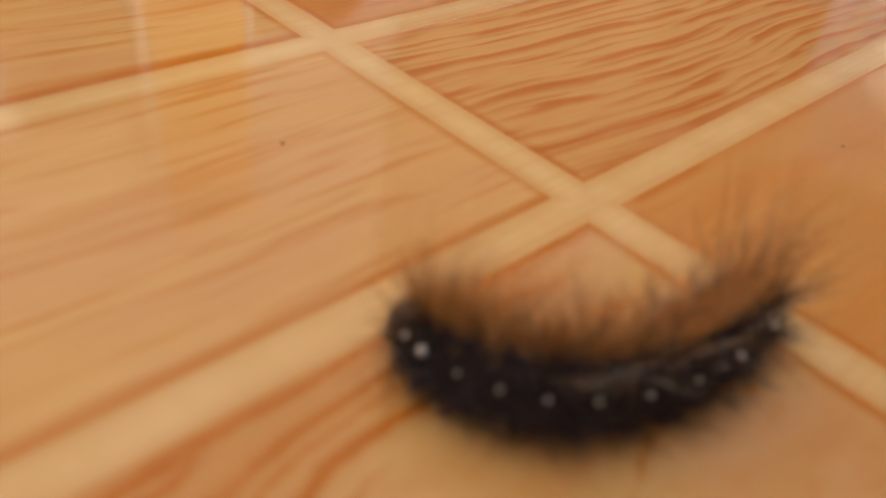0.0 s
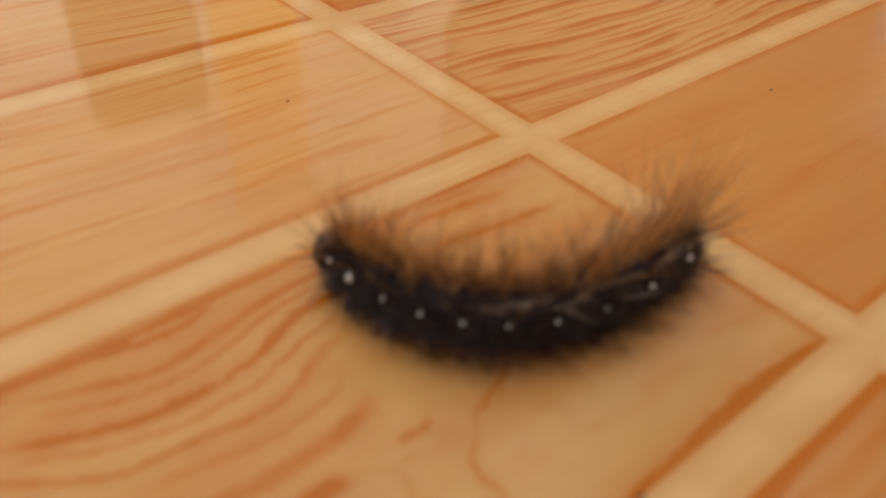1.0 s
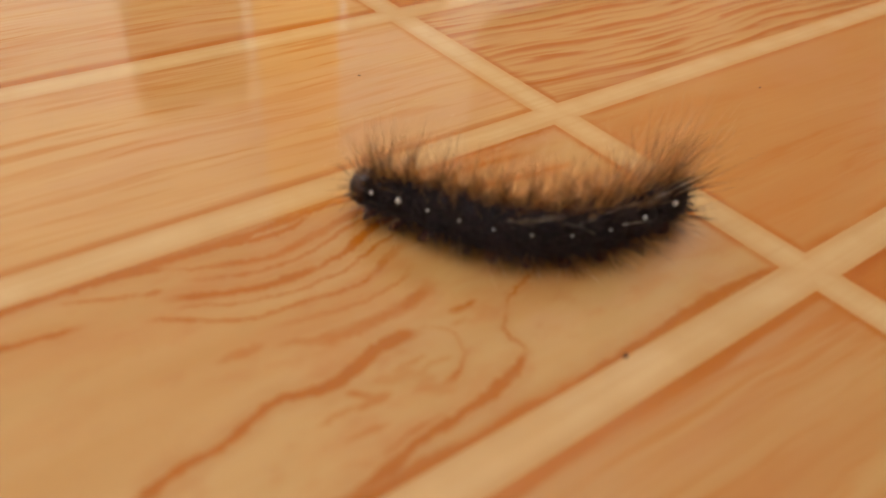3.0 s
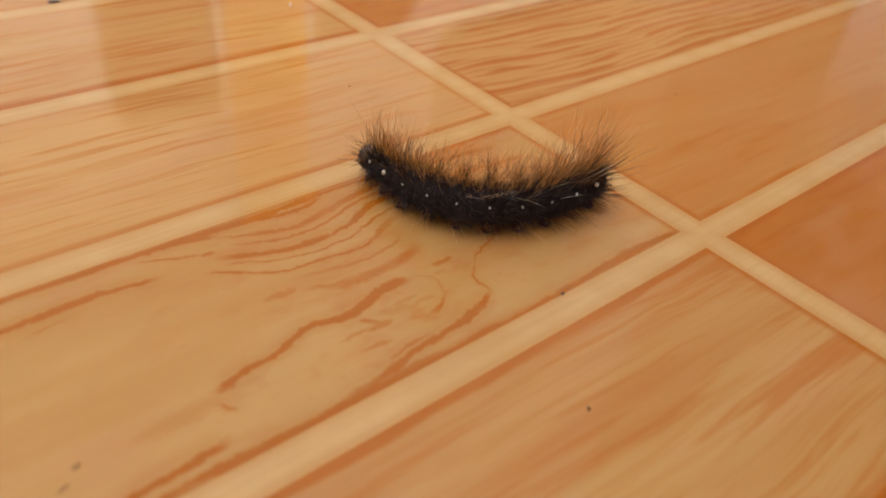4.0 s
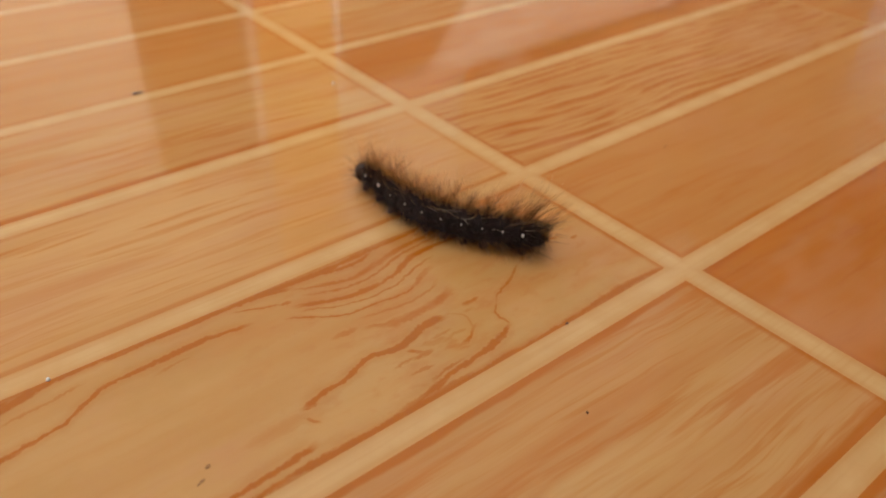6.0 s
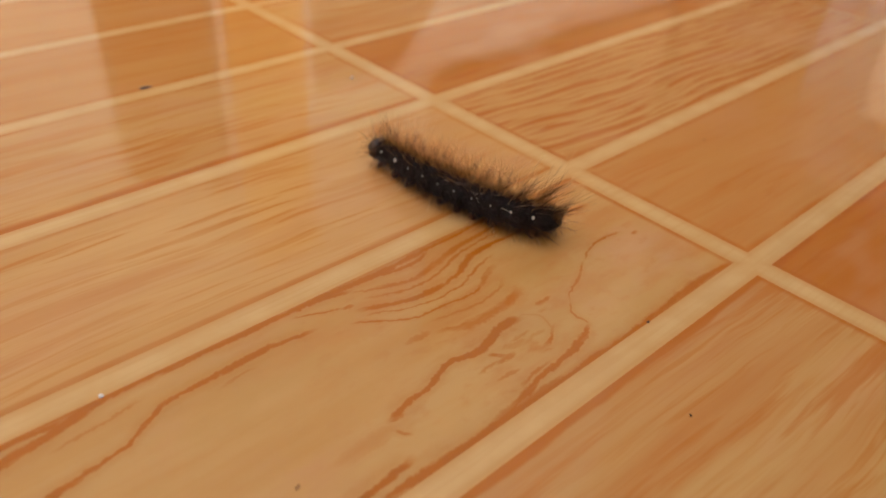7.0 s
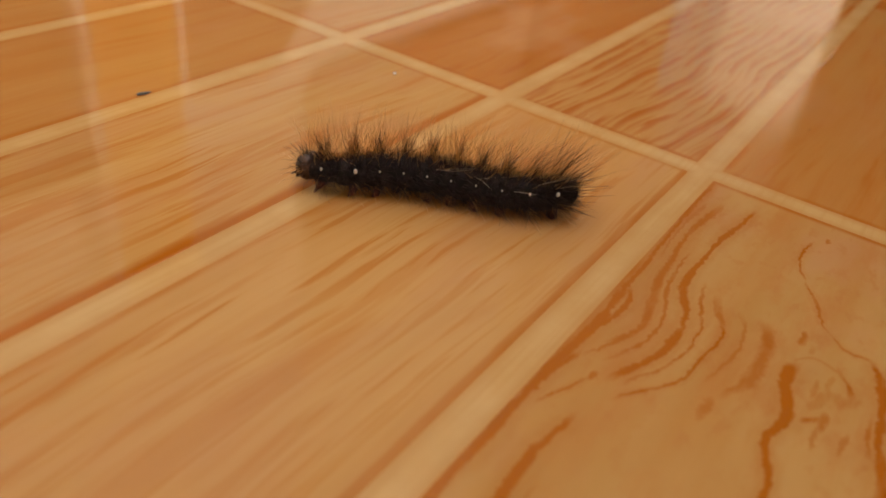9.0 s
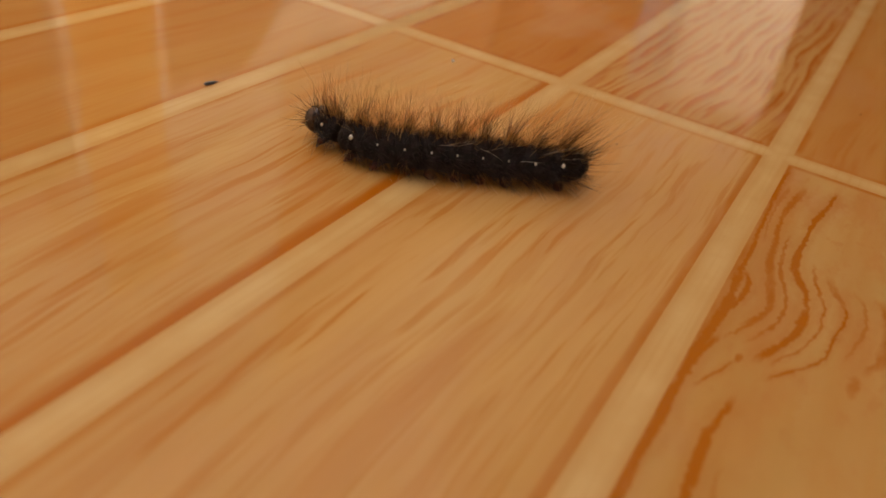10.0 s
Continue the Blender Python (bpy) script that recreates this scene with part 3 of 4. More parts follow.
added_opening()
# Unseen wall added outside, turned to the sun to warm the reflected patch.
patch_mesh = bmesh.new()
add_box(patch_mesh, (-1.2, 0.0, 0.0), (1.2, 0.15, 1.6), 0.004)
bmesh.ops.transform(patch_mesh, matrix=pose(2.0, 0.42, -0.06, 0, 0, -30), verts=patch_mesh.verts[:])
tagged(new("patch_wall", mesh_of("patch_wall", patch_mesh, TAN_RENDER)), "unseen tan rendered wall outside, added to warm the patch reflected in the floor", "wall", kind="structure")
structure("yard_ground", [((-30.0, NORTH + THICK, -0.16), (30.0, 30.0, -0.06)), ((-30.0, -30.0, -0.16), (30.0, SOUTH - THICK, -0.06)),
                          ((-30.0, SOUTH - THICK, -0.16), (WEST - THICK, NORTH + THICK, -0.06)), ((EAST + THICK, SOUTH - THICK, -0.16), (30.0, NORTH + THICK, -0.06))],
          CONCRETE, "pale concrete yard outside the house", "ground")


def reflected_box(x0, x1, y0, y1, tall, material, label, base=0.0, jamb=0.0):
    """An unseen cabinet shape, stand-in for a reflected band: carcass, overhanging top and two plain doors on the face
    towards the room.
    """
    root = tagged(new("cabinet"), label, "cabinet")
    bm = bmesh.new()
    add_box(bm, (x0 + 0.001, y0 + 0.002, base), (x1 - 0.001, y1, tall - 0.021), 0.001)
    part("carcass", bm, material, root)
    bm = bmesh.new()
    add_box(bm, (x0, y0 - 0.008, tall - 0.020), (x1, y1, tall), 0.003)
    part("top", bm, material, root)
    bm = bmesh.new()
    if x1 - x0 > 1.2 * (y1 - y0):
        add_box(bm, (x0 + 0.004, y0 - 0.004, base + 0.006), (x1 - 0.004, y0 + 0.003, tall - 0.024), 0.0015)
    else:
        add_box(bm, (x0 - 0.004, y0 + 0.004, base + 0.006), (x0 + 0.003, y1 - 0.004, tall - 0.024), 0.0015)
    part("door", bm, material, root)
    if jamb:
        bm = bmesh.new()
        add_box(bm, (x0 - jamb, y0 - 0.009, 0.0), (x0 - 0.0005, y1, tall), 0.001)
        part("side_panel", bm, BOARD, root, "narrow pale strip added for a light line in the floor reflection")
    return root


# Stand-ins placed where dark and pale bands show in the floor's reflection.
reflected_box(1.08 * W, 2.64 * W, 9.05 * W, NORTH - 0.014, 0.235, PANEL_WOOD, "narrow dark brown wooden box by the wall, added for its reflection in the floor")
reflected_box(2.80 * W, 4.38 * W, 9.05 * W, NORTH - 0.014, 0.36, HONEY_WOOD, "tall narrow honey-coloured wooden box with a pale side strip, added for its reflection in the floor", jamb=0.0072)
reflected_box(EAST - 0.13, EAST - 0.014, 5.46 * W, 9.6 * W, 0.62, EAST_WOOD, "long light brown wooden box by the wall, added for its reflection in the floor")
reflected_box(EAST - 0.13, EAST - 0.014, -9.0 * W, 1.70 * W, 0.46, PANEL_WOOD, "dark brown wooden box by the wall, added for its reflection in the floor")


def sloping_block():
    """An unseen low brown block, added for a slanted edge in the reflection: its top falls away towards one end, with a
    white board at the other.
    """
    root = tagged(new("chest"), "low brown wooden block with a sloping end, added for a slanted edge in the floor reflection", "chest")
    bm = bmesh.new()
    outline_xz = ((4.48, 0.0), (7.55, 0.0), (7.55, 0.135), (6.55, 0.195), (6.20, 0.205), (4.48, 0.205))
    front = [bm.verts.new((x * W, 9.05 * W, z)) for x, z in outline_xz]
    back = [bm.verts.new((x * W, NORTH - 0.014, z)) for x, z in outline_xz]
    bm.faces.new(front)
    bm.faces.new(back[::-1])
    for k in range(len(front)):
        j = (k + 1) % len(front)
        bm.faces.new((front[j], front[k], back[k], back[j]))
    bmesh.ops.recalc_face_normals(bm, faces=bm.faces[:])
    bmesh.ops.bevel(bm, geom=bm.edges[:], offset=0.002, segments=2, affect="EDGES", profile=0.6)
    part("body", bm, CHEST_WOOD, root)
    bm = bmesh.new()
    add_box(bm, (4.41 * W, 9.04 * W, 0.0), (4.475 * W, NORTH - 0.014, 0.215), 0.001)
    part("side_panel", bm, WHITE_WALL, root, "narrow pale strip added for a light line in the floor reflection")


sloping_block()
# Unseen boards added above the pale band, so the floor mirrors something darker.
rail = tagged(new("reflection_board"), "long brown wooden board on the wall, unseen, added to darken the floor reflection", "wall board")
for k in range(5):
    bm = bmesh.new()
    z = 0.236 + 0.086 * k
    add_box(bm, (8.1 * W, NORTH - 0.016, z), (EAST - 0.002, NORTH - 0.001, z + 0.084), 0.002)
    part("plank", bm, SHADE_WOOD, rail)


# ---- the caterpillar ----
SEGMENTS = 10
RADII = (0.051, 0.060, 0.066, 0.071, 0.073, 0.074, 0.074, 0.073, 0.071, 0.065)
BODY_Z = 0.077
caterpillar = tagged(new("caterpillar"), "hairy black caterpillar with white side spots crawling on the floor", "caterpillar")
caterpillar.empty_display_size = 0.01
rng = random.Random(11)


def unit(v):
    return v / max(np.linalg.norm(v), 1e-9)


def hairs(name, jobs, material, parent, label=""):
    """One tuft: bent, tapered three-sided bristles. jobs: root, way, length, radius, droop (all in metres)."""
    verts, faces = [], []
    for root, way, length, radius, droop in jobs:
        way = unit(np.array(way))
        side = unit(np.cross(way, (0.3, 0.5, 0.8)))
        up = np.cross(way, side)
        base = len(verts)
        for k, (u, r) in enumerate(((0.0, 1.0), (0.4, 0.8), (0.75, 0.5))):
            c = np.array(root) + way * length * u + np.array(droop) * length * u * u
            for a in (0.0, 2.094, 4.189):
                verts.append(c + (side * math.cos(a) + up * math.sin(a)) * radius * r)
        verts.append(np.array(root) + way * length + np.array(droop) * length)
        for k in (0, 3):
            for a in range(3):
                b = (a + 1) % 3
                faces.append((base + k + a, base + k + b, base + k + 3 + b, base + k + 3 + a))
        for a in range(3):
            faces.append((base + 6 + a, base + 6 + (a + 1) % 3, base + 9))
    data = bpy.data.meshes.new(name)
    data.from_pydata([tuple(v) for v in verts], [], faces)
    data.materials.append(material)
    ob = new(name, data)
    ob.parent = parent
    return tagged(ob, label) if label else ob


def blob(bm, at, size, rings=8, turn=None):
    made = bmesh.ops.create_uvsphere(bm, u_segments=rings + 4, v_segments=rings, radius=1.0)["verts"]
    m = Matrix.Translation(at) @ (turn or Matrix()) @ Matrix.Diagonal((*size, 1))
    bmesh.ops.transform(bm, matrix=m, verts=made)


def tube(bm, points, radii, sides=8):
    """A tapering tube through points."""
    rings = []
    for i, (p, r) in enumerate(zip(points, radii)):
        a = np.array(points[max(i - 1, 0)])
        b = np.array(points[min(i + 1, len(points) - 1)])
        way = unit(b - a)
        s = unit(np.cross(way, (0.2, 0.9, 0.4)))
        t = np.cross(way, s)
        rings.append([bm.verts.new(tuple(np.array(p) + (s * math.cos(q) + t * math.sin(q)) * r))
                      for q in (2 * math.pi * k / sides for k in range(sides))])
    for a, b in zip(rings, rings[1:]):
        for k in range(sides):
            j = (k + 1) % sides
            bm.faces.new((a[k], a[j], b[j], b[k]))
    bm.faces.new(rings[0][::-1])
    bm.faces.new(rings[-1])


WARTS = (12, 42, 92, 112, 134)     # degrees from the top of the back, on both sides


def body_segment(i):
    r, half = RADII[i] * W, (0.052 if i == 0 else 0.062) * W
    behind = 1.75 if i == SEGMENTS - 1 else 1.0      # the last ring runs out into the tail
    seed = i * 13.7
    bm = bmesh.new()
    rows = []
    n_x, n_a = 9, 28
    for k in range(n_x):
        u = -1 + 2 * k / (n_x - 1)
        fall = 1 - 0.17 * abs(u) ** 2.2 - 0.05 * math.exp(-((u + 0.15) / 0.12) ** 2)
        if i == SEGMENTS - 1 and u > 0:
            fall = math.sqrt(max(1 - (u * 0.96) ** 2, 0.02))
        row = []
        for a in range(n_a):
            q = 2 * math.pi * a / n_a
            bulge = 0.0
            for w in WARTS:
                for sgn in (-1, 1):
                    d = (math.degrees(q) - sgn * w + 180) % 360 - 180
                    bulge += 0.11 * math.exp(-(d / 9.0) ** 2 - (u / 0.38) ** 2)
            wrinkle = 0.05 * noise.noise((u * 2.4 + seed, math.cos(q) * 2.5, math.sin(q) * 2.5))
            rr = r * (fall + bulge + wrinkle)
            flat = 0.90 if math.cos(q) < 0 else 0.97
            row.append(bm.verts.new((u * half * (behind if u > 0 else 1.0), math.sin(q) * rr, math.cos(q) * rr * flat)))
        rows.append(row)
    for a, b in zip(rows, rows[1:]):
        for k in range(n_a):
            j = (k + 1) % n_a
            bm.faces.new((a[k], b[k], b[j], a[j]))
    bm.faces.new(rows[0])
    bm.faces.new(rows[-1][::-1])
    bmesh.ops.recalc_face_normals(bm, faces=bm.faces[:])
    seg = part("body_segment", bm, SKIN, caterpillar, "velvety black body ring with wart rows", smooth=True)

    # bristle tufts on the warts
    tail = max(0.0, (i - 5) / 4)          # grows to the rear
    front = max(0.0, (2 - i) / 2)
    for w in WARTS:
        for sgn in (-1, 1):
            q = math.radians(w) * sgn
            out = np.array((0.0, math.sin(q), math.cos(q)))
            root0 = out * r * 1.02
            jobs_d, jobs_b, jobs_g = [], [], []
            lean = 0.30 * tail - 0.30 * front
            grow = (1 + 0.30 * tail) * (1.08 if front > 0.4 else 1.0)

            def bristle(way, lo, hi, thin, thick, droop, strewn=0.010):
                root = root0 + np.array((rng.gauss(0, strewn), rng.gauss(0, 0.010), rng.gauss(0, 0.008))) * W
                return root, way, W * rng.uniform(lo, hi) * grow, W * rng.uniform(thin, thick), droop

            def droops():
                return rng.gauss(0.12 * tail + 0.06, 0.10), rng.gauss(0, 0.10), rng.gauss(-0.03, 0.08)

            if w < 50:
                # stiff black brushes on the warts, long fine golden hairs on the upper row alone
                rear = 1.35 if i == SEGMENTS - 1 else 1.0
                back = lean + (0.30 if i >= SEGMENTS - 2 else 0.0)
                for _ in range(16):
                    way = out + np.array((rng.gauss(back, 0.24), rng.gauss(0, 0.20), rng.gauss(0.1, 0.20)))
                    jobs_d.append(bristle(way, 0.035, 0.100 * rear, 0.0007, 0.0012, droops()))
                for _ in range(4 if w < 20 else 2):
                    way = out + np.array((rng.gauss(back, 0.40), rng.gauss(0, 0.30), rng.gauss(0.2, 0.28)))
                    jobs_d.append(bristle(way, 0.085, 0.165 * rear, 0.0004, 0.0006, droops()))
                for _ in range(58 if w < 20 else 3):
                    way = out + np.array((rng.gauss(back, 0.48), rng.gauss(0, 0.24), rng.gauss(0.35, 0.28)))
                    jobs_b.append(bristle(way, 0.07, 0.195, 0.0003, 0.0005, droops(), 0.032))
            elif w < 100:
                # flank: dark hairs that lie back along the body
                for _ in range(30):
                    way = out * rng.uniform(0.25, 0.7) + np.array((rng.gauss(0.75, 0.35), 0.0, rng.gauss(-0.15, 0.25)))
                    jobs_d.append(bristle(way, 0.04, 0.105, 0.0006, 0.0011, droops()))
                if i % 3 == 0:
                    way = out * 0.7 + np.array((rng.gauss(0.6, 0.4), 0.0, rng.gauss(-0.1, 0.3)))
                    jobs_b.append(bristle(way, 0.05, 0.11, 0.0005, 0.0008, droops()))
            else:
                for k in range(12 if i < 3 else 26):
                    way = np.array((rng.gauss(0.15, 0.6), math.copysign(abs(rng.gauss(0.9, 0.3)), sgn), rng.gauss(-0.35, 0.25)))
                    (jobs_b if k % 2 == 0 else jobs_d).append(bristle(way, 0.03, 0.095, 0.0003, 0.0005, droops()))
            if 30 < w < 50 and i > 3:
                # long pale bristles that sweep back along the upper flank
                for _ in range(rng.choice((1, 1, 2)) if i < 6 else rng.choice((2, 2, 3))):
                    way = out * rng.uniform(0.30, 0.60) + np.array((rng.uniform(0.8, 1.2), rng.gauss(0, 0.12), rng.gauss(0.0, 0.16)))
                    jobs_g.append((root0 * 1.04 + np.array((rng.gauss(0, 0.025), 0, rng.gauss(0, 0.012))) * W, way, W * rng.uniform(0.07, 0.145),
                                   W * rng.uniform(0.0006, 0.0011), (0, rng.gauss(0, 0.06), rng.uniform(-0.22, 0.02))))
            for nm, jobs, mat, label in (("dark_tuft", jobs_d, DARK_HAIR, "tuft of stiff black bristles"),
                                         ("brown_tuft", jobs_b, BROWN_HAIR, "tuft of soft brown bristles"),
                                         ("grey_tuft", jobs_g, GREY_HAIR, "long pale grey bristles")):
                if jobs:
                    hairs(nm, jobs, mat, seg, label)

    if i == SEGMENTS - 1:
        # bristles that splay out behind the tail
        jobs_d, jobs_b = [], []
        for k in range(150):
            q = math.radians(rng.gauss(0, 60))
            out = np.array((0.0, math.sin(q), math.cos(q)))
            root = out * r * rng.uniform(0.35, 0.85) + np.array((half * rng.uniform(0.9, 1.55), 0, 0))
            way = out * rng.uniform(0.2, 1.1) + np.array((1.0, rng.gauss(0, 0.25), rng.gauss(0.1, 0.25)))
            long = rng.uniform(0.03, 0.09) if k % 3 else rng.uniform(0.09, 0.21)
            (jobs_b if k % 4 == 0 else jobs_d).append((root, way, W * long, W * rng.uniform(0.0004, 0.0008), (rng.gauss(0, 0.1), rng.gauss(0, 0.1), rng.gauss(0.02, 0.1))))
        hairs("dark_tuft", jobs_d, DARK_HAIR, seg, "tuft of stiff black bristles")
        hairs("brown_tuft", jobs_b, BROWN_HAIR, seg, "tuft of soft brown bristles")

    # short velvet pile all over the ring
    pile = []
    for _ in range(850 if i == SEGMENTS - 1 else 520):
        q = math.radians(rng.uniform(-150, 150))
        if 56 < abs(math.degrees(q)) < 72 and rng.random() < 0.7:
            continue
        u = rng.uniform(-0.95, 0.97)
        out = np.array((0.0, math.sin(q), math.cos(q)))
        lift = 0.97 - 0.17 * abs(u) ** 2.2
        if i == SEGMENTS - 1 and u > 0:
            lift = 0.97 * math.sqrt(1 - (0.96 * u) ** 2)
        root = out * r * lift + np.array((u * half * (behind if u > 0 else 1.0), 0, 0))
        way = out + np.array((rng.gauss(0.35, 0.45), rng.gauss(0, 0.4), rng.gauss(0, 0.4)))
        pile.append((root, way, W * rng.uniform(0.014, 0.042), W * rng.uniform(0.0006, 0.0010), (rng.gauss(0.1, 0.2), 0, rng.gauss(-0.1, 0.1))))
    tagged(hairs("velvet", pile, DARK_HAIR, seg, "short dense black pile"), kind="stuff")

    # white side spots
    big = {1: 1.2, 0: 0.85, 9: 1.15, 8: 0.75}.get(i, 0.55)
    for sgn in (-1, 1):
        q = math.radians(64) * sgn
        bm = bmesh.new()
        at = Vector((-0.004 * W, math.sin(q) * r * 1.06, math.cos(q) * r * 1.04))
        blob(bm, at, (0.0062 * W * big, 0.0062 * W * big, 0.0085 * W * big), 6)
        part("white_spot", bm, SPOT, seg, "small raised white spot", smooth=True)

    # legs
    if i < 3:
        for sgn in (-1, 1):
            bm = bmesh.new()
            tube(bm, [(0, sgn * r * 0.55, -r * 0.65), (-0.012 * W, sgn * r * 0.95, -r * 0.95), (-0.026 * W, sgn * r * 0.95, 0.004 * W - BODY_Z * W)],
                 [0.019 * W, 0.012 * W, 0.003 * W])
            part("true_leg", bm, LEG_SKIN, seg, "short pointed brown-black leg", smooth=True)
    elif i in (4, 5, 6, 7, 9):
        for sgn in (-1, 1):
            bm = bmesh.new()
            low = -BODY_Z * W + 0.001 * W
            tube(bm, [(0, sgn * r * 0.5, -r * 0.6), (0, sgn * r * 0.62, -r * 0.85), (0, sgn * r * 0.66, low + 0.004 * W), (0, sgn * r * 0.66, low)],
                 [0.026 * W, 0.021 * W, 0.020 * W, 0.016 * W])
            part("proleg", bm, LEG_SKIN, seg, "stubby reddish brown false leg", smooth=True)
    return seg


def head_part():
    bm = bmesh.new()
    bmesh.ops.create_uvsphere(bm, u_segments=24, v_segments=16, radius=1.0)
    for v in bm.verts:
        x, y, z = v.co
        groove = 0.10 * math.exp(-(y / 0.12) ** 2) * max(0.0, z + 0.35)
        s = 1 - groove
        v.co = (x * 0.045 * W * s, y * 0.054 * W * s, z * 0.053 * W * s)
    head = part("head", bm, HEAD_SKIN, caterpillar, "shiny dark brown head capsule", smooth=True)
    bm = bmesh.new()
    blob(bm, (-0.034 * W, 0, -0.020 * W), (0.012 * W, 0.019 * W, 0.012 * W), 8)
    part("upper_lip", bm, MOUTH, head, "pale brown upper lip", smooth=True)
    for sgn in (-1, 1):
        bm = bmesh.new()
        tube(bm, [(-0.030 * W, sgn * 0.020 * W, -0.030 * W), (-0.036 * W, sgn * 0.016 * W, -0.044 * W), (-0.036 * W, sgn * 0.007 * W, -0.054 * W)],
             [0.009 * W, 0.007 * W, 0.003 * W], 6)
        part("mandible", bm, HEAD_SKIN, head, "dark jaw", smooth=True)
        bm = bmesh.new()
        tube(bm, [(-0.032 * W, sgn * 0.034 * W, -0.018 * W), (-0.042 * W, sgn * 0.040 * W, -0.024 * W), (-0.048 * W, sgn * 0.042 * W, -0.028 * W)],
             [0.005 * W, 0.004 * W, 0.002 * W], 6)
        part("antenna", bm, MOUTH, head, "tiny brown feeler", smooth=True)
        bm = bmesh.new()
        tube(bm, [(-0.036 * W, sgn * 0.006 * W, 0.026 * W), (-0.0415 * W, sgn * 0.015 * W, 0.006 * W), (-0.0385 * W, sgn * 0.022 * W, -0.014 * W)],
             [0.0026 * W, 0.0040 * W, 0.0028 * W], 6)
        part("face_line", bm, MOUTH, head, "thin pale line on the face", smooth=True)
        for k in range(3):
            bm = bmesh.new()
            a = math.radians(40 + 24 * k)
            blob(bm, (-0.030 * W * math.sin(a), sgn * 0.043 * W, -0.014 * W - 0.012 * W * math.cos(a)), (0.0035 * W,) * 3, 5)
            part("eye", bm, HEAD_SKIN, head, "glossy black eye dot", smooth=True)
    jobs = []
    for _ in range(96):
        q, p = rng.uniform(-1.9, 1.9), rng.uniform(-0.9, 0.9)
        out = np.array((-math.sin(p) * 0.6 - 0.2, math.sin(q) * math.cos(p), math.cos(q) * math.cos(p)))
        jobs.append((out * np.array((0.040, 0.049, 0.048)) * W, out + np.array([rng.gauss(-0.2, 0.3), rng.gauss(0, 0.3), rng.gauss(0, 0.3)]),
                     W * rng.uniform(0.030, 0.105), W * 0.0007, (rng.gauss(0, 0.1), 0, rng.gauss(0, 0.1))))
    hairs("brown_tuft", jobs[::4], BROWN_HAIR, head, "fine brown hairs on the head")
    hairs("dark_tuft", [j for k, j in enumerate(jobs) if k % 4], DARK_HAIR, head, "fine black hairs on the head")
    return head


head = head_part()
segments = [body_segment(i) for i in range(SEGMENTS)]

# ---- specks on the floor ----
CRUMB = {
    "dark": skin_material("dark_dirt", (0.10, 0.045, 0.018), (0.16, 0.08, 0.035), 0.9, 0.1),
    "brown": skin_material("brown_dirt", (0.30, 0.155, 0.060), (0.40, 0.22, 0.10), 0.9, 0.1),
    "white": skin_material("pale_grit", (0.95, 0.94, 0.92), (0.88, 0.86, 0.82), 0.6),
    "slate": skin_material("slate_flake", (0.055, 0.06, 0.065), (0.09, 0.095, 0.10), 0.4),
}


def crumb(x, y, long, wide, tall, turn, kind, label):
    bm = bmesh.new()
    bmesh.ops.create_icosphere(bm, subdivisions=2, radius=1.0)
    for v in bm.verts:
        s = 1 + 0.45 * noise.noise(v.co * 1.7 + Vector((x * 91, y * 57, 3)))
        v.co = (v.co.x * long / 2 * s, v.co.y * wide / 2 * s, v.co.z * tall / 2 * s)
    low = min(v.co.z for v in bm.verts)
    ob = new("crumb", mesh_of("crumb", bm, CRUMB[kind]))
    ob.matrix_world = pose(x * W, y * W, -low, 0, 0, turn)
    tagged(ob, label, "crumb", "crumbs on the floor")


crumb(-1.212, 2.069, 0.0034, 0.0011, 0.0004, -12, "slate", "dark slate-coloured flake lying beside a joint")
crumb(-0.664, -0.944, 0.0008, 0.0006, 0.00025, 20, "dark", "tiny dark crumb on the edge of a joint")
crumb(-0.945, -1.309, 0.0007, 0.0005, 0.00025, 50, "dark", "tiny dark crumb on a reddish plank")
crumb(-2.061, -0.735, 0.0011, 0.0006, 0.00014, 30, "brown", "brown crumb of dirt on the flame-figured plank")
crumb(-2.103, -0.778, 0.0017, 0.0005, 0.00006, 25, "brown", "faint flat smear of dirt beside a brown crumb")
crumb(-0.443, 0.573, 0.00055, 0.00045, 0.00014, 0, "dark", "tiny dark crumb on a pale plank")
crumb(0.845, -0.240, 0.00055, 0.00045, 0.00014, 0, "dark", "tiny dark crumb on a plain honey plank")
crumb(-2.339, -0.055, 0.0009, 0.0007, 0.0005, 70, "white", "tiny white grain beside a joint")
crumb(-0.188, 1.517, 0.0008, 0.0006, 0.0005, 40, "white", "tiny white grain on a plank")

# ---- the planks ----
def plank_mesh(kind):
    bm = bmesh.new()
    hx, hy, z, s = HALF_X * W, HALF_Y * W, 0.0, 0.0006
    top = [bm.verts.new((x * (hx - s), y * (hy - s), z)) for x, y in ((-1, -1), (1, -1), (1, 1), (-1, 1))]
    low = [bm.verts.new((x * hx, y * hy, -0.00002)) for x, y in ((-1, -1), (1, -1), (1, 1), (-1, 1))]
    foot = [bm.verts.new((x * hx, y * hy, -0.0004)) for x, y in ((-1, -1), (1, -1), (1, 1), (-1, 1))]
    bm.faces.new(top)
    for a, b in ((top, low), (low, foot)):
        for k in range(4):
            j = (k + 1) % 4
            bm.faces.new((b[k], b[j], a[j], a[k]))
    return mesh_of("plank", bm, WOOD[kind])


PLANKS = {kind: plank_mesh(kind) for kind in WOOD}
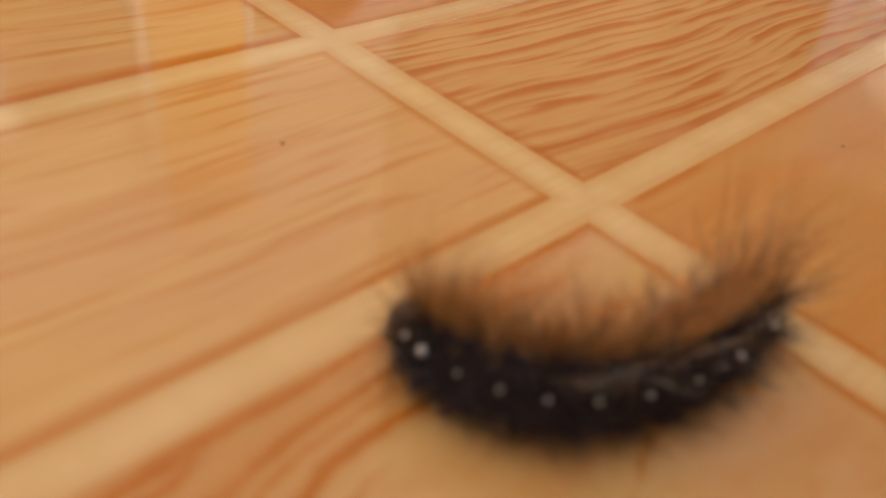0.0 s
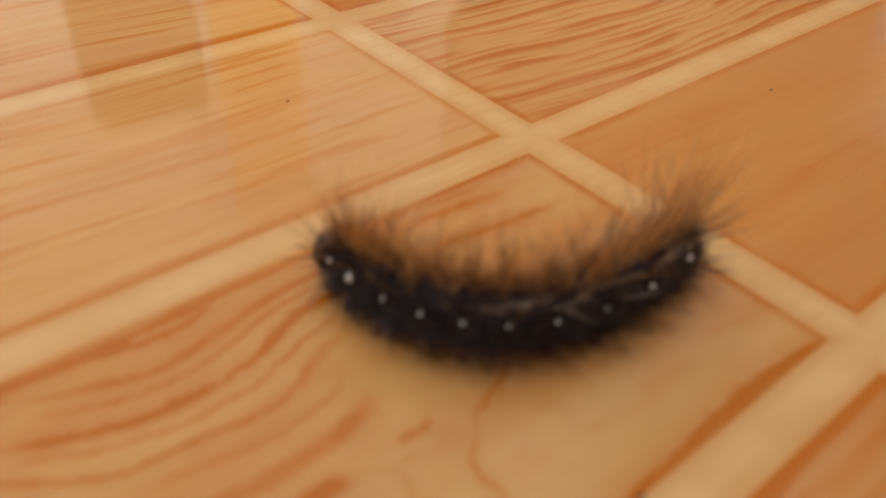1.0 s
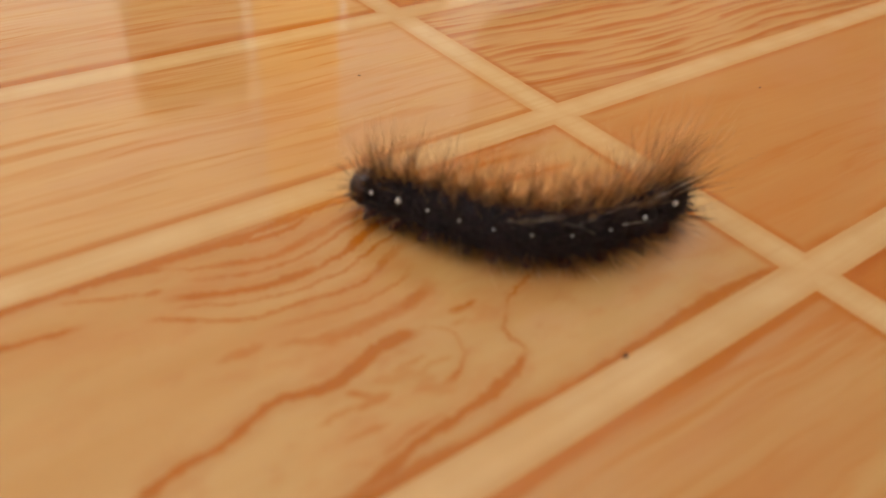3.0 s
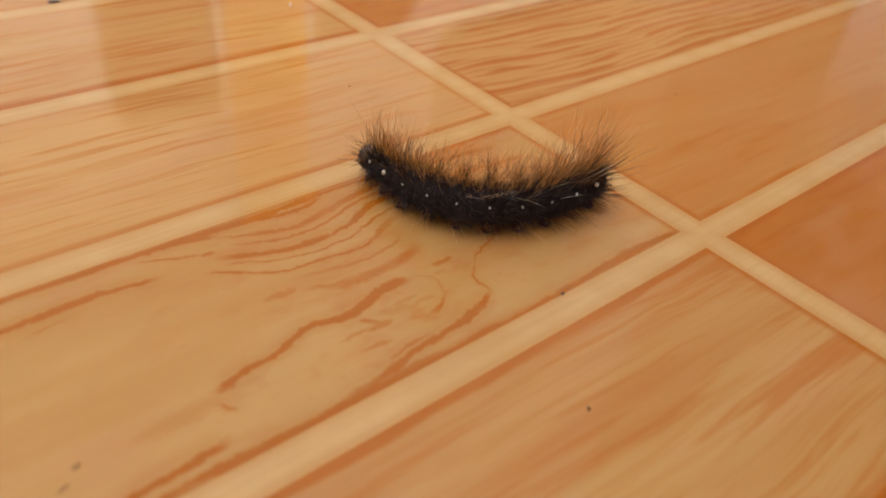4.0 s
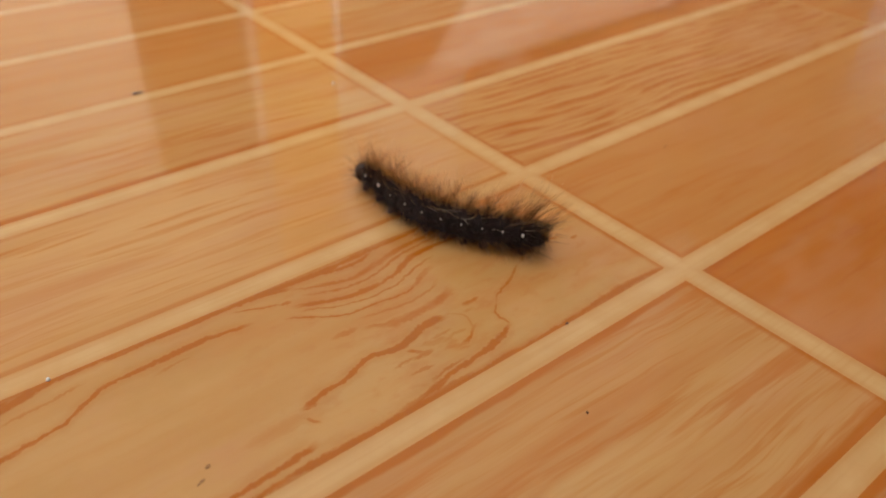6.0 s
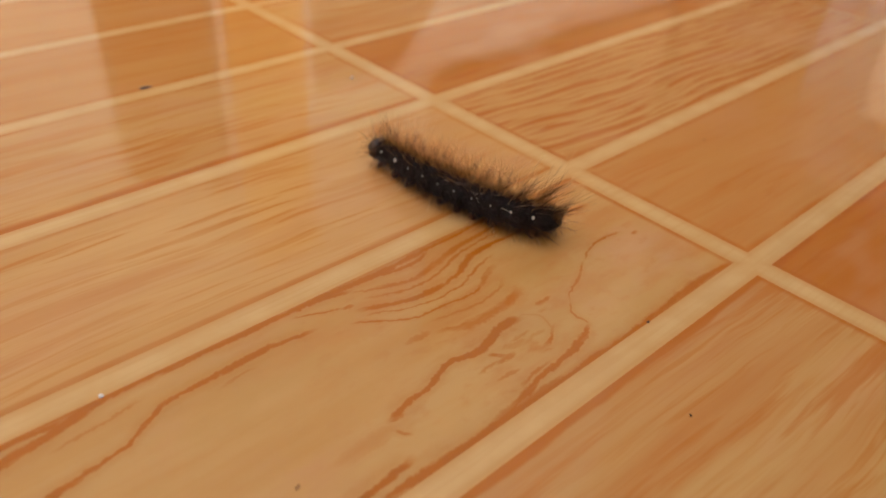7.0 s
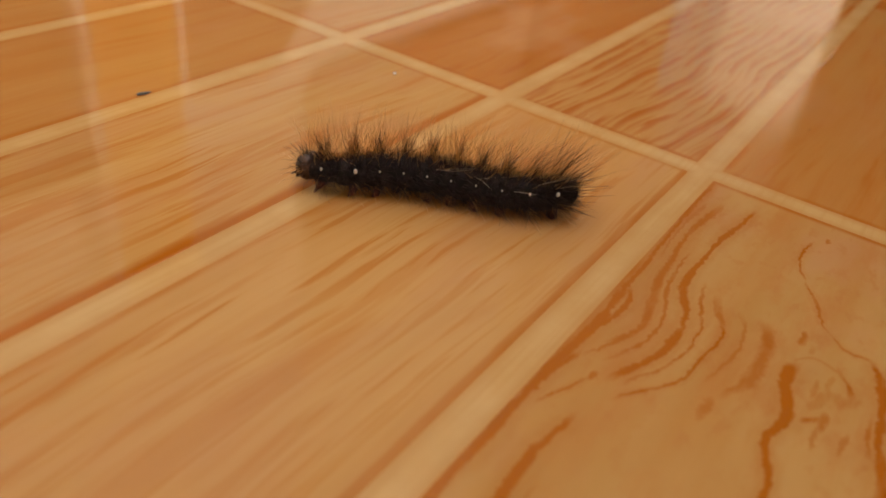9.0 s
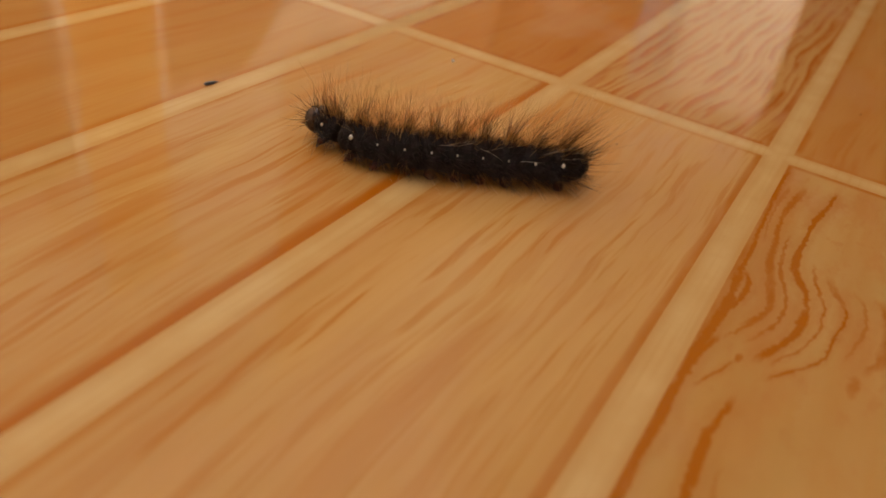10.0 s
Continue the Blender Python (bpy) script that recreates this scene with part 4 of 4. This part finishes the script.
KNOWN = {(0, -2): "red", (0, -1): "flame", (0, 0): "fine", (0, 1): "rimmed", (0, 2): "plain", (0, 3): "plain",
         (1, -3): "red", (1, -2): "deep", (1, -1): "plain", (1, 0): "bold", (1, 1): "deep", (1, 2): "red", (1, 3): "deep",
         (2, 0): "plain", (2, 1): "red", (2, -1): "deep"}


def plank_at(col, row):
    """Left end and middle line of a plank, in W. Wide and narrow cross joints take turns."""
    pair, odd = divmod(col, 2)
    return pair * (4 * HALF_X + 2 * WIDE + THIN) - (2 * HALF_X + WIDE) + (2 * HALF_X + 2 * WIDE if odd else 0.0), row + 0.5


pick = random.Random(5)
far = []
for col in range(-8, 7):
    for row in range(-32, 16):
        left, mid = plank_at(col, row)
        cx, cy = (left + HALF_X) * W, mid * W
        if not (WEST + HALF_X * W < cx < EAST - 0.2 * W and SOUTH + HALF_Y * W < cy < NORTH):
            continue
        kind = KNOWN.get((col, row)) or pick.choice(("fine", "red", "plain", "red", "deep", "fine"))
        if cx + HALF_X * W > EAST:
            continue
        if -1 <= col <= 3 and -5 <= row <= 9:
            ob = new("plank", PLANKS[kind])
            ob.location = (cx, cy, 0)
            ob.parent = floor
        else:
            far.append((cx, cy))
rest = bmesh.new()
for cx, cy in far:
    add_box(rest, (cx - HALF_X * W, cy - HALF_Y * W, -0.0004), (cx + HALF_X * W, cy + HALF_Y * W, 0.0))
tagged(part("plank_field", rest, WOOD["plain"], floor), kind="stuff")

# ---- the crawl ----
# seconds; middle of the body (x, y) and the length from the first to the last big spot, in W; heading to the tail there and its
# changes along the body, in degrees; two stretches of the rings; how far the neck turns, in degrees; how far the head reaches, in W
EARLY = [(0.0, -0.449, -0.418, 0.606, -23, 84, -71, 4, -0.46, 0.21, -4, 0.067),
         (0.5, -0.556, -0.557, 0.733, -29, 95, -45, 12, -0.29, 0.23, -5, 0.133),
         (1.0, -0.550, -0.571, 0.707, -26, 106, -52, -75, -0.36, 0.31, -6, 0.115),
         (1.5, -0.556, -0.570, 0.711, -29, 110, -50, -13, -0.34, 0.36, 2, 0.156),
         (2.0, -0.551, -0.557, 0.732, -31, 109, -30, -38, -0.31, 0.32, -4, 0.137)]
MIDDLE = [(3.5, -0.591, -0.556, 0.764, -34, 124, 34, -321, -0.15, 0.20, -15, 0.126),
          (4.0, -0.599, -0.540, 0.765, -34, 117, -35, -118, -0.11, 0.04, -2, 0.142),
          (4.5, -0.625, -0.506, 0.773, -43, 147, 7, -319, 0.06, 0.02, -9, 0.137),
          (5.0, -0.629, -0.417, 0.714, -60, 59, 88, 113, -0.01, 0.01, -3, 0.135),
          (5.5, -0.640, -0.292, 0.743, -65, 70, -0, -85, 0.10, 0.04, 7, 0.172)]
LATE = [(7.0, -0.657, 0.072, 0.722, -80, 20, 15, 42, 0.03, 0.01, 10, 0.185),
        (7.5, -0.686, 0.180, 0.750, -87, 46, 133, -242, 0.13, -0.03, -21, 0.134),
        (8.0, -0.740, 0.312, 0.740, -81, -21, 153, -26, 0.08, -0.05, -29, 0.149),
        (8.5, -0.832, 0.453, 0.731, -69, -50, 91, 138, 0.04, -0.01, -35, 0.168),
        (9.0, -0.972, 0.644, 0.721, -66, -21, 107, 93, 0.04, 0.00, -31, 0.163),
        (9.5, -1.059, 0.786, 0.715, -62, -21, 54, 154, 0.00, 0.00, -28, 0.177),
        (10.0, -1.139, 0.930, 0.722, -57, -3, -44, 150, -0.05, 0.02, -15, 0.206)]


def spine(row):
    """A function that gives place (in metres) and heading (in degrees) along the body: 0 the first big spot, 1 the last."""
    t, mx, my, length, h0, h1, h2, h3, w1, w2, turn, reach = row
    grid = np.linspace(-0.45, 1.2, 331)
    c = np.clip(grid, 0, 1.05) - 0.5
    h = h0 + h1 * c + h2 * c ** 2 + h3 * c ** 3 + turn * np.maximum(-grid, 0) * length / 0.15
    step = (grid[1] - grid[0]) * length
    xs = np.cumsum(np.cos(np.radians(h))) * step
    ys = np.cumsum(np.sin(np.radians(h))) * step
    xs, ys = xs - np.interp(0.5, grid, xs) + mx, ys - np.interp(0.5, grid, ys) + my

    def at(u):
        return np.interp(u, grid, xs) * W, np.interp(u, grid, ys) * W, np.interp(u, grid, h)

    def ring(i):
        """Place of a ring along the body; -1 is the head."""
        if i < 1:
            return -(0.62 if i == 0 else 1.0) * reach / length
        q = (i - 1) / (SEGMENTS - 2)
        return q + w1 * q * (1 - q) + w2 * q * (1 - q) * (1 - 2 * q)
    return at, ring


def motions():
    spines = [(r[0], *spine(r)) for r in EARLY + MIDDLE + LATE]
    base = []
    for t, at, ring in spines:
        x, y, h = at(0.5)
        base.append(pose(x, y, 0, 0, 0, h))
    walk(caterpillar, [(t, m) for (t, _, _), m in zip(spines, base)])
    for i, ob in enumerate([head] + segments):
        z = (0.078 if i == 0 else BODY_Z) * W
        keyed = []
        for (t, at, ring), m in zip(spines, base):
            x, y, h = at(ring(i - 1))
            keyed.append((t, m.inverted() @ pose(x, y, z, 0, 0, h)))
        walk(ob, keyed)


motions()
